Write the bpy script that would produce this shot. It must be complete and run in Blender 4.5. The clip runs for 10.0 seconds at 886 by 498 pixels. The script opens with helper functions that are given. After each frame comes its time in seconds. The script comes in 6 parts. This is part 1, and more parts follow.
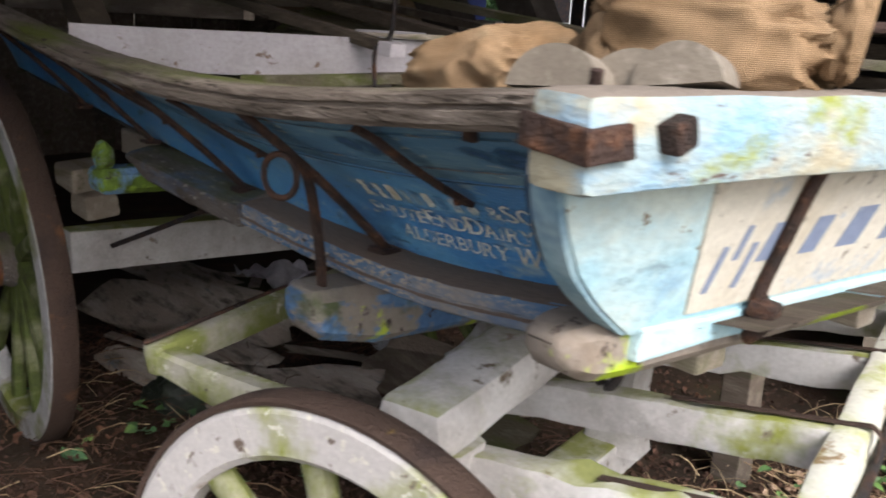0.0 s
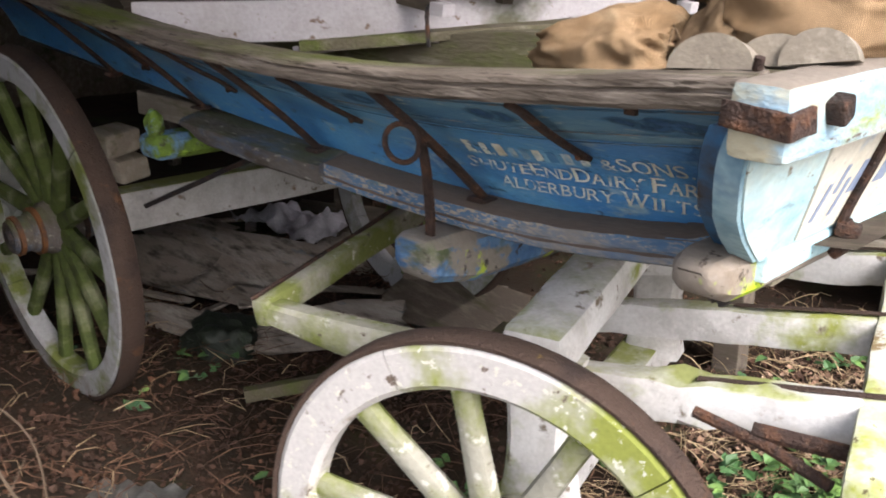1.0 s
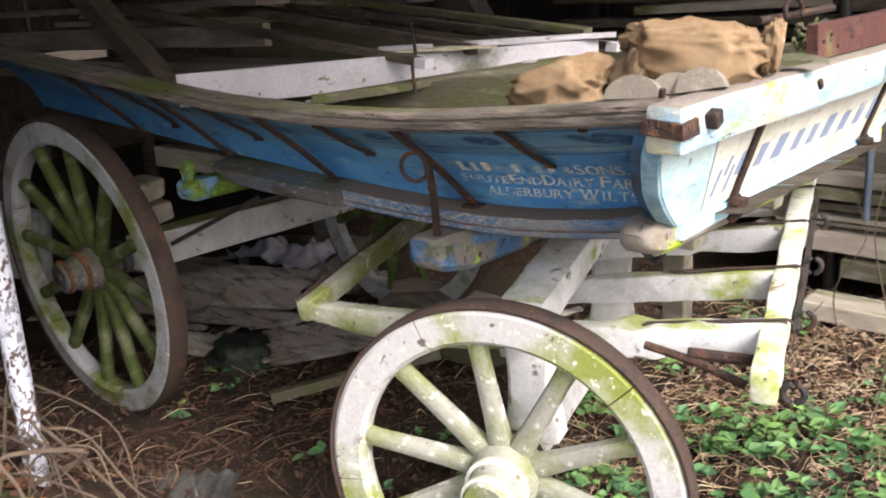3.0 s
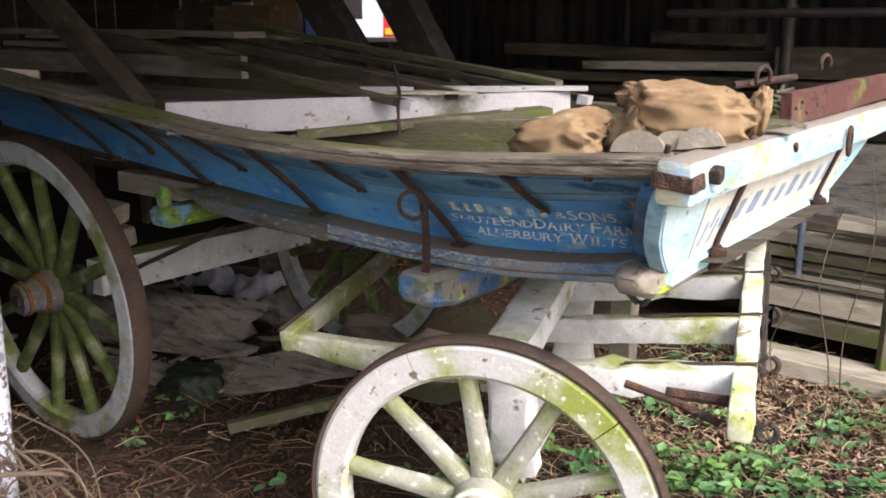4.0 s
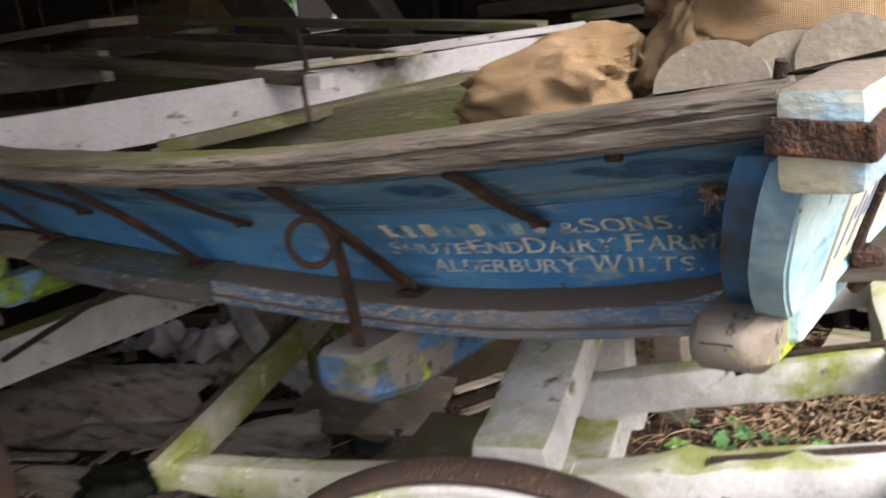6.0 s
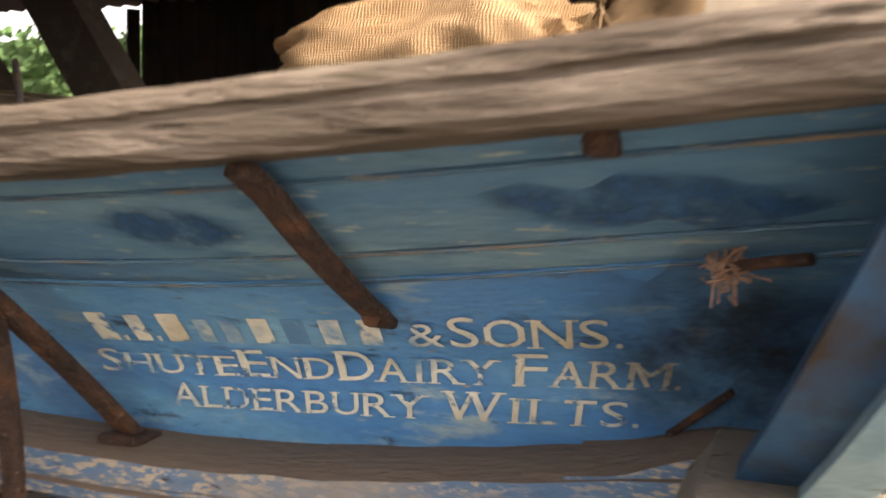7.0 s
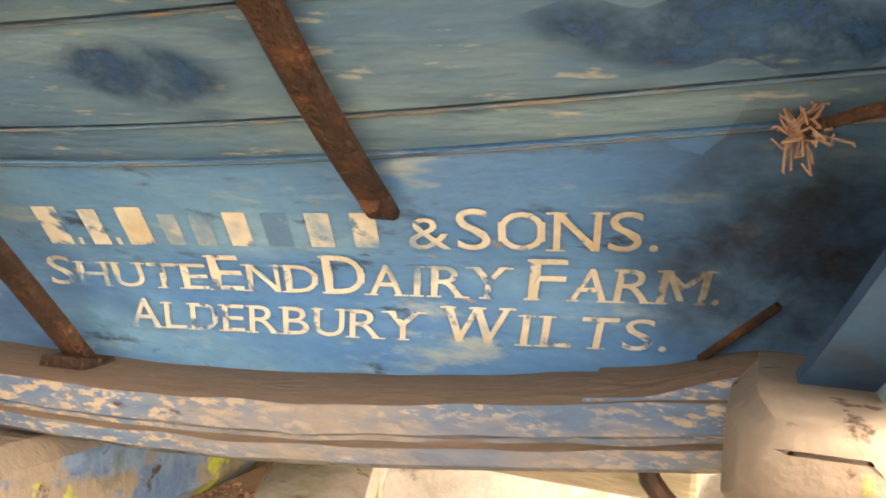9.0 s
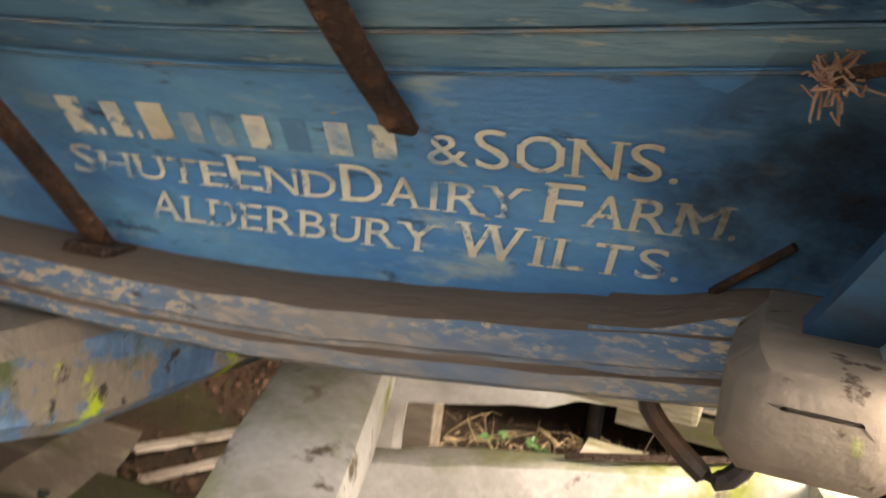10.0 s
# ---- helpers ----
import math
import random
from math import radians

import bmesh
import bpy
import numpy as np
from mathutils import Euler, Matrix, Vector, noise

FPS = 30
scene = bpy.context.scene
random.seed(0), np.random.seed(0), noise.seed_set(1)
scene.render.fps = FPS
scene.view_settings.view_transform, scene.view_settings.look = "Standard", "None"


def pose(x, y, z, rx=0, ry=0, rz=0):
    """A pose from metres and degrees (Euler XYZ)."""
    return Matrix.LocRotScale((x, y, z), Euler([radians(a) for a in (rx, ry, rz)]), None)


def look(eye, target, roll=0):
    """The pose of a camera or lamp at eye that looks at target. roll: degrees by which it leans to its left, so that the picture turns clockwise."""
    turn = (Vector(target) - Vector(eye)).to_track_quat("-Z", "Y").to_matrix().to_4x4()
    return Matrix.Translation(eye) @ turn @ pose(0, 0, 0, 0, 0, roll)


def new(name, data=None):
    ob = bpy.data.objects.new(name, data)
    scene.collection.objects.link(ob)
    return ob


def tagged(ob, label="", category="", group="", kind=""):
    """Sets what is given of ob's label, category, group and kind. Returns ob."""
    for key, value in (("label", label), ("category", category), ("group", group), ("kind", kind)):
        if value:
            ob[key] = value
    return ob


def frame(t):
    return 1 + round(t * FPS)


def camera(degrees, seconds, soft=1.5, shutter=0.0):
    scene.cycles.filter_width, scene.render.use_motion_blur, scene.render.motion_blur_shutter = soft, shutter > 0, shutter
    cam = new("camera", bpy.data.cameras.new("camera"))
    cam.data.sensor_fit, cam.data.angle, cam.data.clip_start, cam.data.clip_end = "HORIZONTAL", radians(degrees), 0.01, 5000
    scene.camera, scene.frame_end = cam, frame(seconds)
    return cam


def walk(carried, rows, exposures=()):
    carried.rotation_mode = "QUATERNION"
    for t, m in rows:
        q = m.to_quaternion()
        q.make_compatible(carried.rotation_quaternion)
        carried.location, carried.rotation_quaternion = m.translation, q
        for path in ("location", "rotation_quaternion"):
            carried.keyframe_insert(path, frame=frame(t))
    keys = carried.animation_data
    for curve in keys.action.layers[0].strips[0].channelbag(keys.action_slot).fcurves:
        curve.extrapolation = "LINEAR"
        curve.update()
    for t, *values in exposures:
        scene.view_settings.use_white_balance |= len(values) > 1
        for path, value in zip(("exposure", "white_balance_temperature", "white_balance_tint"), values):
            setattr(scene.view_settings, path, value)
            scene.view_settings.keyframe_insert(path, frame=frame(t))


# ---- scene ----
cam = camera(51.1, 10.0, soft=1.8, shutter=0.5)
PATH = [
    (0, (1.158, -0.859, 1.728), (-0.234, 0.501, 1.265), 3.5),
    (0.5, (1.056, -1.012, 1.759), (-0.331, 0.333, 1.239), 3.8),
    (1, (1.039, -1.292, 1.842), (-0.203, 0.145, 1.217), 0.2),
    (1.5, (1.097, -1.477, 1.869), (-0.159, -0.023, 1.315), -0.3),
    (2, (1.278, -1.643, 1.872), (-0.08, -0.277, 1.334), -1.5),
    (2.5, (1.386, -1.766, 1.886), (0.107, -0.316, 1.376), -2.7),
    (2.7, (1.384, -1.829, 1.915), (0.151, -0.361, 1.346), -3.9),
    (3.8, (1.228, -2.109, 1.975), (0.194, -0.467, 1.489), -0.0),
    (4, (1.218, -2.14, 1.979), (0.191, -0.493, 1.498), 0.3),
    (4.5, (1.196, -2.152, 1.96), (0.162, -0.51, 1.476), 0.3),
    (5, (1.094, -1.992, 1.899), (0.158, -0.302, 1.381), 1.3),
    (5.5, (0.904, -1.481, 1.819), (-0.147, 0.167, 1.397), -2.5),
    (5.9, (0.766, -1.12, 1.798), (-0.313, 0.49, 1.306), -7.6),
    (6, (0.733, -1.058, 1.788), (-0.323, 0.569, 1.299), -7.6),
    (6.2, (0.67, -0.936, 1.758), (-0.29, 0.759, 1.305), -5.2),
    (7.3, (0.315, -0.478, 1.494), (-0.211, 1.452, 1.465), 1.7),
    (7.5, (0.307, -0.462, 1.465), (-0.247, 1.46, 1.451), 1.8),
    (8, (0.309, -0.473, 1.445), (-0.302, 1.43, 1.383), 2.7),
    (8.5, (0.314, -0.47, 1.446), (-0.276, 1.44, 1.395), 3.1),
    (9, (0.313, -0.457, 1.442), (-0.181, 1.48, 1.373), 3.8),
    (9.5, (0.313, -0.45, 1.434), (-0.166, 1.488, 1.328), 3.7),
    (10, (0.322, -0.449, 1.473), (-0.207, 1.451, 1.143), 7.2),
]
EXPOSURES = [(0.0, 1.15, 6300, 12), (1.0, 1.6, 6300, 12), (2.7, 1.68, 6300, 12), (3.8, 1.62, 6300, 12), (4.5, 1.68, 6300, 12), (5.0, 1.8, 6300, 12), (5.5, 1.5, 6400, 12), (6.2, 1.4, 6500, 12), (7.3, 2.75, 8800, 18), (8.0, 3.1, 10600, 20), (9.0, 3.25, 10600, 20), (9.5, 3.1, 9900, 18), (10.0, 2.15, 8200, 13)]
walk(cam, [(t, look(eye, target, roll)) for t, eye, target, roll in PATH], EXPOSURES)

# ---- light: overcast daylight from the open front of the shed ----
world = bpy.data.worlds.new("overcast_sky")
scene.world = world
world.use_nodes = True
wn = world.node_tree.nodes
sky = wn.new("ShaderNodeTexSky")
sky.sky_type = "NISHITA"
sky.sun_disc = False
sky.sun_elevation, sky.sun_rotation = radians(40), radians(106)
sky.air_density, sky.dust_density, sky.ozone_density = 1.0, 4.0, 1.0
grey = wn.new("ShaderNodeHueSaturation")
grey.inputs["Saturation"].default_value = 0.4
world.node_tree.links.new(sky.outputs[0], grey.inputs["Color"])
world.node_tree.links.new(grey.outputs[0], wn["Background"].inputs[0])
wn["Background"].inputs[1].default_value = 0.15
sun = new("sun", bpy.data.lights.new("sun", "SUN"))
sun.data.energy, sun.data.angle, sun.data.color = 1.55, radians(22), (1.0, 0.96, 0.9)
sun.matrix_world = look((5.3, -1.52, 4.63), (0, 0, 0))


# ---- materials ----
def material(name, base, layers=(), rough=0.7, metal=0.0, bump=0.3, bump_scale=60.0, stretch=(1, 1, 1), spec=0.3, weave=0.0, up_moss=None, island=0.0):
    """Principled surface: a base colour, then layers (colour, scale, low, high[, detail]) mixed in by noise, with fine relief.
    up_moss: (colour, scale, amount) grows on faces that look up. island: lightness change from piece to piece."""
    m = bpy.data.materials.new(name)
    m.use_nodes = True
    n, k = m.node_tree.nodes, m.node_tree.links.new
    p = n["Principled BSDF"]
    p.inputs["Roughness"].default_value, p.inputs["Metallic"].default_value = rough, metal
    p.inputs["Specular IOR Level"].default_value = spec
    tc = n.new("ShaderNodeTexCoord")
    mp = n.new("ShaderNodeMapping")
    mp.inputs["Scale"].default_value = stretch
    k(tc.outputs["Object"], mp.inputs[0])
    rgb = n.new("ShaderNodeRGB")
    rgb.outputs[0].default_value = (*base, 1)
    col = rgb.outputs[0]

    def noise_fac(scale, lo, hi, detail=5.0, seed=0.0):
        t = n.new("ShaderNodeTexNoise")
        t.noise_dimensions = "4D"
        t.inputs["W"].default_value = seed
        t.inputs["Scale"].default_value, t.inputs["Detail"].default_value, t.inputs["Roughness"].default_value = scale, detail, 0.62
        k(mp.outputs[0], t.inputs["Vector"])
        r = n.new("ShaderNodeMapRange")
        r.inputs[1].default_value, r.inputs[2].default_value = lo, hi
        k(t.outputs[0], r.inputs[0])
        return r.outputs[0]

    def mix(fac, a, b, mode="MIX"):
        x = n.new("ShaderNodeMix")
        x.data_type, x.blend_type = "RGBA", mode
        for s, v in ((0, fac), (6, a), (7, b)):
            if isinstance(v, (tuple, float)):
                x.inputs[s].default_value = v if isinstance(v, float) else (*v, 1)
            else:
                k(v, x.inputs[s])
        return x.outputs[2]

    for i, (c, scale, lo, hi, *rest) in enumerate(layers):
        col = mix(noise_fac(scale, lo, hi, rest[0] if rest else 5.0, i * 3.7 + 1), col, c)
    if up_moss:
        g = n.new("ShaderNodeNewGeometry")
        s = n.new("ShaderNodeSeparateXYZ")
        k(g.outputs["Normal"], s.inputs[0])
        r = n.new("ShaderNodeMapRange")
        r.inputs[1].default_value, r.inputs[2].default_value, r.inputs[4].default_value = 0.25, 0.75, up_moss[2]
        k(s.outputs[2], r.inputs[0])
        f = n.new("ShaderNodeMath")
        f.operation = "MULTIPLY"
        k(r.outputs[0], f.inputs[0])
        k(noise_fac(up_moss[1], *(up_moss[3:] or (0.42, 0.62)), 6.0, 9.3), f.inputs[1])
        col = mix(f.outputs[0], col, up_moss[0])
    if island:
        g = n.new("ShaderNodeNewGeometry")
        o = n.new("ShaderNodeObjectInfo")
        a = n.new("ShaderNodeMath")
        a.operation = "ADD"
        k(g.outputs["Random Per Island"], a.inputs[0])
        k(o.outputs["Random"], a.inputs[1])
        r = n.new("ShaderNodeMapRange")
        r.inputs[2].default_value, r.inputs[3].default_value, r.inputs[4].default_value = 2.0, 1 - island, 1 + island
        k(a.outputs[0], r.inputs[0])
        c = n.new("ShaderNodeCombineColor")
        for s in range(3):
            k(r.outputs[0], c.inputs[s])
        col = mix(1.0, col, c.outputs[0], "MULTIPLY")
    # fine grain in the colour
    fine = n.new("ShaderNodeMapRange")
    fine.inputs[3].default_value, fine.inputs[4].default_value = 0.72, 1.22
    t = n.new("ShaderNodeTexNoise")
    t.inputs["Scale"].default_value, t.inputs["Detail"].default_value = bump_scale, 6.0
    k(mp.outputs[0], t.inputs["Vector"])
    k(t.outputs[0], fine.inputs[0])
    c = n.new("ShaderNodeCombineColor")
    for s in range(3):
        k(fine.outputs[0], c.inputs[s])
    col = mix(0.8, col, c.outputs[0], "MULTIPLY")
    height = t.outputs[0]
    if weave:
        w1, w2 = n.new("ShaderNodeTexWave"), n.new("ShaderNodeTexWave")
        w2.bands_direction = "Z"
        mx = n.new("ShaderNodeMath")
        mx.operation = "MULTIPLY"
        for w in (w1, w2):
            w.inputs["Scale"].default_value, w.inputs["Distortion"].default_value, w.inputs["Detail Scale"].default_value = weave, 1.6, 0.4
            k(mp.outputs[0], w.inputs["Vector"])
        k(w1.outputs["Fac"], mx.inputs[0])
        k(w2.outputs["Fac"], mx.inputs[1])
        height = mx.outputs[0]
        r = n.new("ShaderNodeMapRange")
        r.inputs[3].default_value, r.inputs[4].default_value = 0.62, 1.22
        k(height, r.inputs[0])
        c = n.new("ShaderNodeCombineColor")
        for s in range(3):
            k(r.outputs[0], c.inputs[s])
        col = mix(1.0, col, c.outputs[0], "MULTIPLY")
    k(col, p.inputs["Base Color"])
    b = n.new("ShaderNodeBump")
    b.inputs["Strength"].default_value, b.inputs["Distance"].default_value = bump, 0.01
    k(height, b.inputs["Height"])
    k(b.outputs[0], p.inputs["Normal"])
    return m


M = {
    "blue": material("faded_blue_paint", (0.06, 0.225, 0.50), [((0.12, 0.33, 0.54), 3.0, 0.45, 0.62), ((0.035, 0.09, 0.22), 2.4, 0.53, 0.66), ((0.20, 0.43, 0.62), 4.5, 0.60, 0.73), ((0.30, 0.42, 0.48), 16.0, 0.58, 0.70), ((0.03, 0.06, 0.11), 22.0, 0.60, 0.68), ((0.34, 0.27, 0.19), 42.0, 0.655, 0.69)], 0.34, 0, 0.18, 70, (0.75, 1.9, 1.9), 0.8),
    "upper_blue": material("chalky_blue_green_paint", (0.075, 0.185, 0.31), [((0.03, 0.08, 0.17), 3.0, 0.53, 0.63), ((0.15, 0.27, 0.345), 6.0, 0.5, 0.64), ((0.05, 0.13, 0.22), 13.0, 0.54, 0.64), ((0.33, 0.38, 0.37), 40.0, 0.60, 0.66), ((0.26, 0.20, 0.15), 40.0, 0.65, 0.69)], 0.55, 0, 0.25, 70, (0.45, 1.8, 1.8), 0.3),
    "dark_blue": material("dark_blue_inner_post_paint", (0.03, 0.10, 0.20), [((0.07, 0.17, 0.27), 9.0, 0.55, 0.7), ((0.045, 0.033, 0.026), 5.0, 0.46, 0.60)], 0.7, 0, 0.2, 60),
    "pale_blue": material("chalky_pale_blue_paint", (0.36, 0.55, 0.62), [((0.54, 0.62, 0.58), 6.0, 0.45, 0.66), ((0.18, 0.32, 0.48), 4.0, 0.55, 0.68), ((0.34, 0.34, 0.09), 4.0, 0.59, 0.69), ((0.20, 0.15, 0.10), 36.0, 0.635, 0.68), ((0.19, 0.26, 0.30), 15.0, 0.59, 0.68)], 0.75, 0, 0.35, 60, (1, 0.7, 1), 0.2),
    "head_rail": material("pale_blue_and_cream_rail_paint", (0.30, 0.385, 0.41), [((0.38, 0.345, 0.25), 7.0, 0.45, 0.60), ((0.20, 0.35, 0.50), 6.0, 0.52, 0.63), ((0.24, 0.27, 0.06), 8.0, 0.56, 0.67), ((0.30, 0.24, 0.20), 5.0, 0.57, 0.67), ((0.11, 0.08, 0.065), 26.0, 0.62, 0.67)], 0.8, 0, 0.5, 60, (1, 0.7, 1.5), 0.15, up_moss=((0.21, 0.175, 0.145), 3.0, 1.0, 0.32, 0.42)),
    "post_blue": material("pale_and_mid_blue_post_paint", (0.17, 0.29, 0.36), [((0.30, 0.43, 0.48), 5.0, 0.46, 0.60), ((0.08, 0.16, 0.26), 4.0, 0.54, 0.66), ((0.34, 0.38, 0.08), 6.0, 0.66, 0.71), ((0.18, 0.14, 0.10), 32.0, 0.62, 0.67)], 0.75, 0, 0.35, 60),
    "cream": material("chalky_cream_sign_paint", (0.60, 0.565, 0.48), [((0.50, 0.45, 0.35), 6.0, 0.5, 0.68), ((0.38, 0.44, 0.50), 9.0, 0.59, 0.68), ((0.27, 0.24, 0.20), 30.0, 0.61, 0.67)], 0.8, 0, 0.25, 70),
    "rail": material("weathered_grey_rail_wood", (0.15, 0.122, 0.10), [((0.085, 0.068, 0.055), 6.0, 0.5, 0.64), ((0.24, 0.20, 0.17), 12.0, 0.5, 0.66), ((0.095, 0.108, 0.028), 1.8, 0.47, 0.58), ((0.05, 0.04, 0.032), 30.0, 0.58, 0.64)], 0.92, 0, 1.0, 60, (0.35, 3, 3), 0.1),
    "sill": material("flaking_blue_sill_paint", (0.09, 0.15, 0.235), [((0.36, 0.30, 0.235), 95.0, 0.50, 0.57), ((0.07, 0.125, 0.21), 6.0, 0.52, 0.64), ((0.22, 0.20, 0.185), 3.2, 0.55, 0.65), ((0.13, 0.15, 0.06), 2.2, 0.58, 0.68), ((0.055, 0.045, 0.038), 22.0, 0.62, 0.67)], 0.88, 0, 0.4, 70, (0.5, 1.6, 1.6), 0.12, up_moss=((0.15, 0.112, 0.09), 2.0, 1.0, 0.2, 0.4)),
    "mossy_sill": material("grey_sill_with_moss", (0.115, 0.10, 0.09), [((0.08, 0.11, 0.165), 7.0, 0.5, 0.64), ((0.07, 0.055, 0.045), 9.0, 0.48, 0.66), ((0.26, 0.24, 0.21), 40.0, 0.58, 0.66)], 0.9, 0, 0.7, 70, (0.5, 1.6, 1.6), 0.1, up_moss=((0.075, 0.085, 0.028), 4.0, 0.8, 0.40, 0.6)),
    "beam_blue": material("worn_blue_beam_paint", (0.065, 0.13, 0.25), [((0.12, 0.21, 0.34), 9.0, 0.46, 0.58), ((0.20, 0.175, 0.15), 12.0, 0.48, 0.56), ((0.075, 0.09, 0.045), 6.0, 0.50, 0.60), ((0.34, 0.42, 0.04), 7.0, 0.60, 0.65), ((0.05, 0.04, 0.035), 20.0, 0.60, 0.66)], 0.85, 0, 0.6, 60, (0.7, 1.3, 1.3), 0.15, up_moss=((0.20, 0.17, 0.145), 3.0, 0.9, 0.3, 0.45)),
    "bare_bead": material("worn_blue_bead", (0.07, 0.14, 0.21), [((0.22, 0.16, 0.10), 9.0, 0.50, 0.62), ((0.05, 0.08, 0.12), 14.0, 0.54, 0.64)], 0.7, 0, 0.3, 80, (0.6, 2, 2)),
    "beam_end": material("bare_grey_beam_end_wood", (0.22, 0.185, 0.155), [((0.20, 0.16, 0.125), 10.0, 0.52, 0.64), ((0.34, 0.46, 0.02), 6.0, 0.54, 0.60), ((0.06, 0.045, 0.035), 30.0, 0.60, 0.65)], 0.88, 0, 0.3, 70),
    "white": material("chalky_white_paint_with_algae", (0.60, 0.58, 0.57), [((0.42, 0.395, 0.375), 5.0, 0.46, 0.64), ((0.25, 0.27, 0.07), 2.8, 0.565, 0.65), ((0.16, 0.125, 0.095), 13.0, 0.60, 0.66), ((0.54, 0.52, 0.50), 30.0, 0.58, 0.66), ((0.22, 0.12, 0.06), 7.0, 0.65, 0.71)], 0.85, 0, 0.16, 90, (1, 1, 1), 0.12, up_moss=((0.22, 0.24, 0.05), 2.6, 0.9, 0.44, 0.58)),
    "splinter": material("white_bar_with_lime_algae", (0.56, 0.55, 0.48), [((0.30, 0.33, 0.06), 5.0, 0.49, 0.62), ((0.22, 0.15, 0.08), 14.0, 0.60, 0.67), ((0.12, 0.10, 0.05), 30.0, 0.62, 0.67)], 0.85, 0, 0.16, 90, up_moss=((0.33, 0.34, 0.12), 4.0, 0.7)),
    "felloe": material("white_felloe_paint_with_algae", (0.42, 0.395, 0.38), [((0.20, 0.22, 0.045), 2.6, 0.46, 0.56), ((0.52, 0.50, 0.43), 34.0, 0.59, 0.62), ((0.24, 0.20, 0.165), 9.0, 0.57, 0.66), ((0.12, 0.09, 0.07), 22.0, 0.62, 0.67)], 0.85, 0, 0.16, 90),
    "spoke_mossy": material("spoke_paint_with_green_algae", (0.28, 0.265, 0.22), [((0.15, 0.165, 0.045), 6.0, 0.43, 0.60), ((0.46, 0.44, 0.39), 20.0, 0.60, 0.66), ((0.09, 0.07, 0.05), 26.0, 0.62, 0.67)], 0.85, 0, 0.4, 70),
    "spoke_green": material("green_algae_spoke", (0.075, 0.098, 0.024), [((0.24, 0.24, 0.15), 5.0, 0.50, 0.64), ((0.04, 0.045, 0.02), 9.0, 0.54, 0.70)], 0.88, 0, 0.4, 70),
    "grey_felloe": material("dull_grey_white_felloe", (0.36, 0.355, 0.36), [((0.14, 0.16, 0.04), 3.5, 0.50, 0.62), ((0.22, 0.20, 0.18), 9.0, 0.52, 0.70)], 0.85, 0, 0.4, 70),
    "rust": material("rusted_iron", (0.05, 0.030, 0.024), [((0.12, 0.055, 0.03), 24.0, 0.50, 0.66), ((0.02, 0.016, 0.014), 12.0, 0.52, 0.68), ((0.20, 0.13, 0.09), 90.0, 0.62, 0.68)], 0.8, 0.15, 1.0, 150),
    "tyre": material("rusted_iron_tyre", (0.058, 0.036, 0.027), [((0.16, 0.07, 0.028), 7.0, 0.60, 0.74), ((0.30, 0.20, 0.03), 8.0, 0.66, 0.72), ((0.03, 0.02, 0.018), 6.0, 0.52, 0.7)], 0.8, 0.1, 1.0, 120),
    "bright_rust": material("orange_rust_band", (0.16, 0.062, 0.02), [((0.06, 0.035, 0.025), 14.0, 0.45, 0.65)], 0.8, 0.1, 0.5, 110),
    "dark_iron": material("dark_iron", (0.035, 0.03, 0.03), [((0.1, 0.05, 0.03), 14.0, 0.5, 0.7)], 0.6, 0.4, 0.3, 80),
    "burlap": material("jute_burlap", (0.40, 0.265, 0.155), [((0.29, 0.18, 0.095), 7.0, 0.45, 0.68), ((0.46, 0.335, 0.21), 13.0, 0.55, 0.72)], 0.95, 0, 0.6, 90, weave=125.0, spec=0.05),
    "old_cloth": material("grey_green_old_cloth", (0.30, 0.27, 0.20), [((0.20, 0.21, 0.09), 6.0, 0.46, 0.62), ((0.38, 0.34, 0.28), 14.0, 0.55, 0.7)], 0.95, 0, 0.5, 90, weave=160.0, spec=0.05),
    "old_box": material("brown_box_wood", (0.17, 0.115, 0.07), [((0.26, 0.19, 0.125), 7.0, 0.5, 0.68), ((0.07, 0.05, 0.035), 4.0, 0.52, 0.7)], 0.85, 0, 0.3, 60, (0.6, 2, 2)),
    "burlap_dark": material("aged_brown_burlap", (0.17, 0.115, 0.07), [((0.28, 0.19, 0.115), 14.0, 0.45, 0.7)], 0.95, 0, 0.5, 90, weave=150.0, spec=0.05),
    "concrete": material("weathered_concrete", (0.20, 0.17, 0.135), [((0.15, 0.125, 0.098), 10.0, 0.5, 0.7), ((0.30, 0.265, 0.215), 30.0, 0.55, 0.7)], 0.95, 0, 0.22, 140),
    "white_board": material("dirty_white_painted_board", (0.38, 0.35, 0.36), [((0.32, 0.29, 0.29), 4.0, 0.46, 0.66), ((0.16, 0.11, 0.08), 18.0, 0.62, 0.68), ((0.11, 0.105, 0.07), 2.0, 0.56, 0.68)], 0.75, 0, 0.2, 50, (0.5, 2, 2)),
    "old_timber": material("dark_weathered_timber", (0.115, 0.092, 0.075), [((0.21, 0.175, 0.14), 6.0, 0.48, 0.7), ((0.06, 0.065, 0.03), 3.0, 0.54, 0.7)], 0.85, 0, 0.5, 50, (0.5, 3, 3), 0.15, island=0.3),
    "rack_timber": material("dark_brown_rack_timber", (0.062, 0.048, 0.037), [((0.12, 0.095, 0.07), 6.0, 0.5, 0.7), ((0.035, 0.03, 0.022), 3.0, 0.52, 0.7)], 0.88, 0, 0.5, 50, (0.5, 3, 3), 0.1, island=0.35),
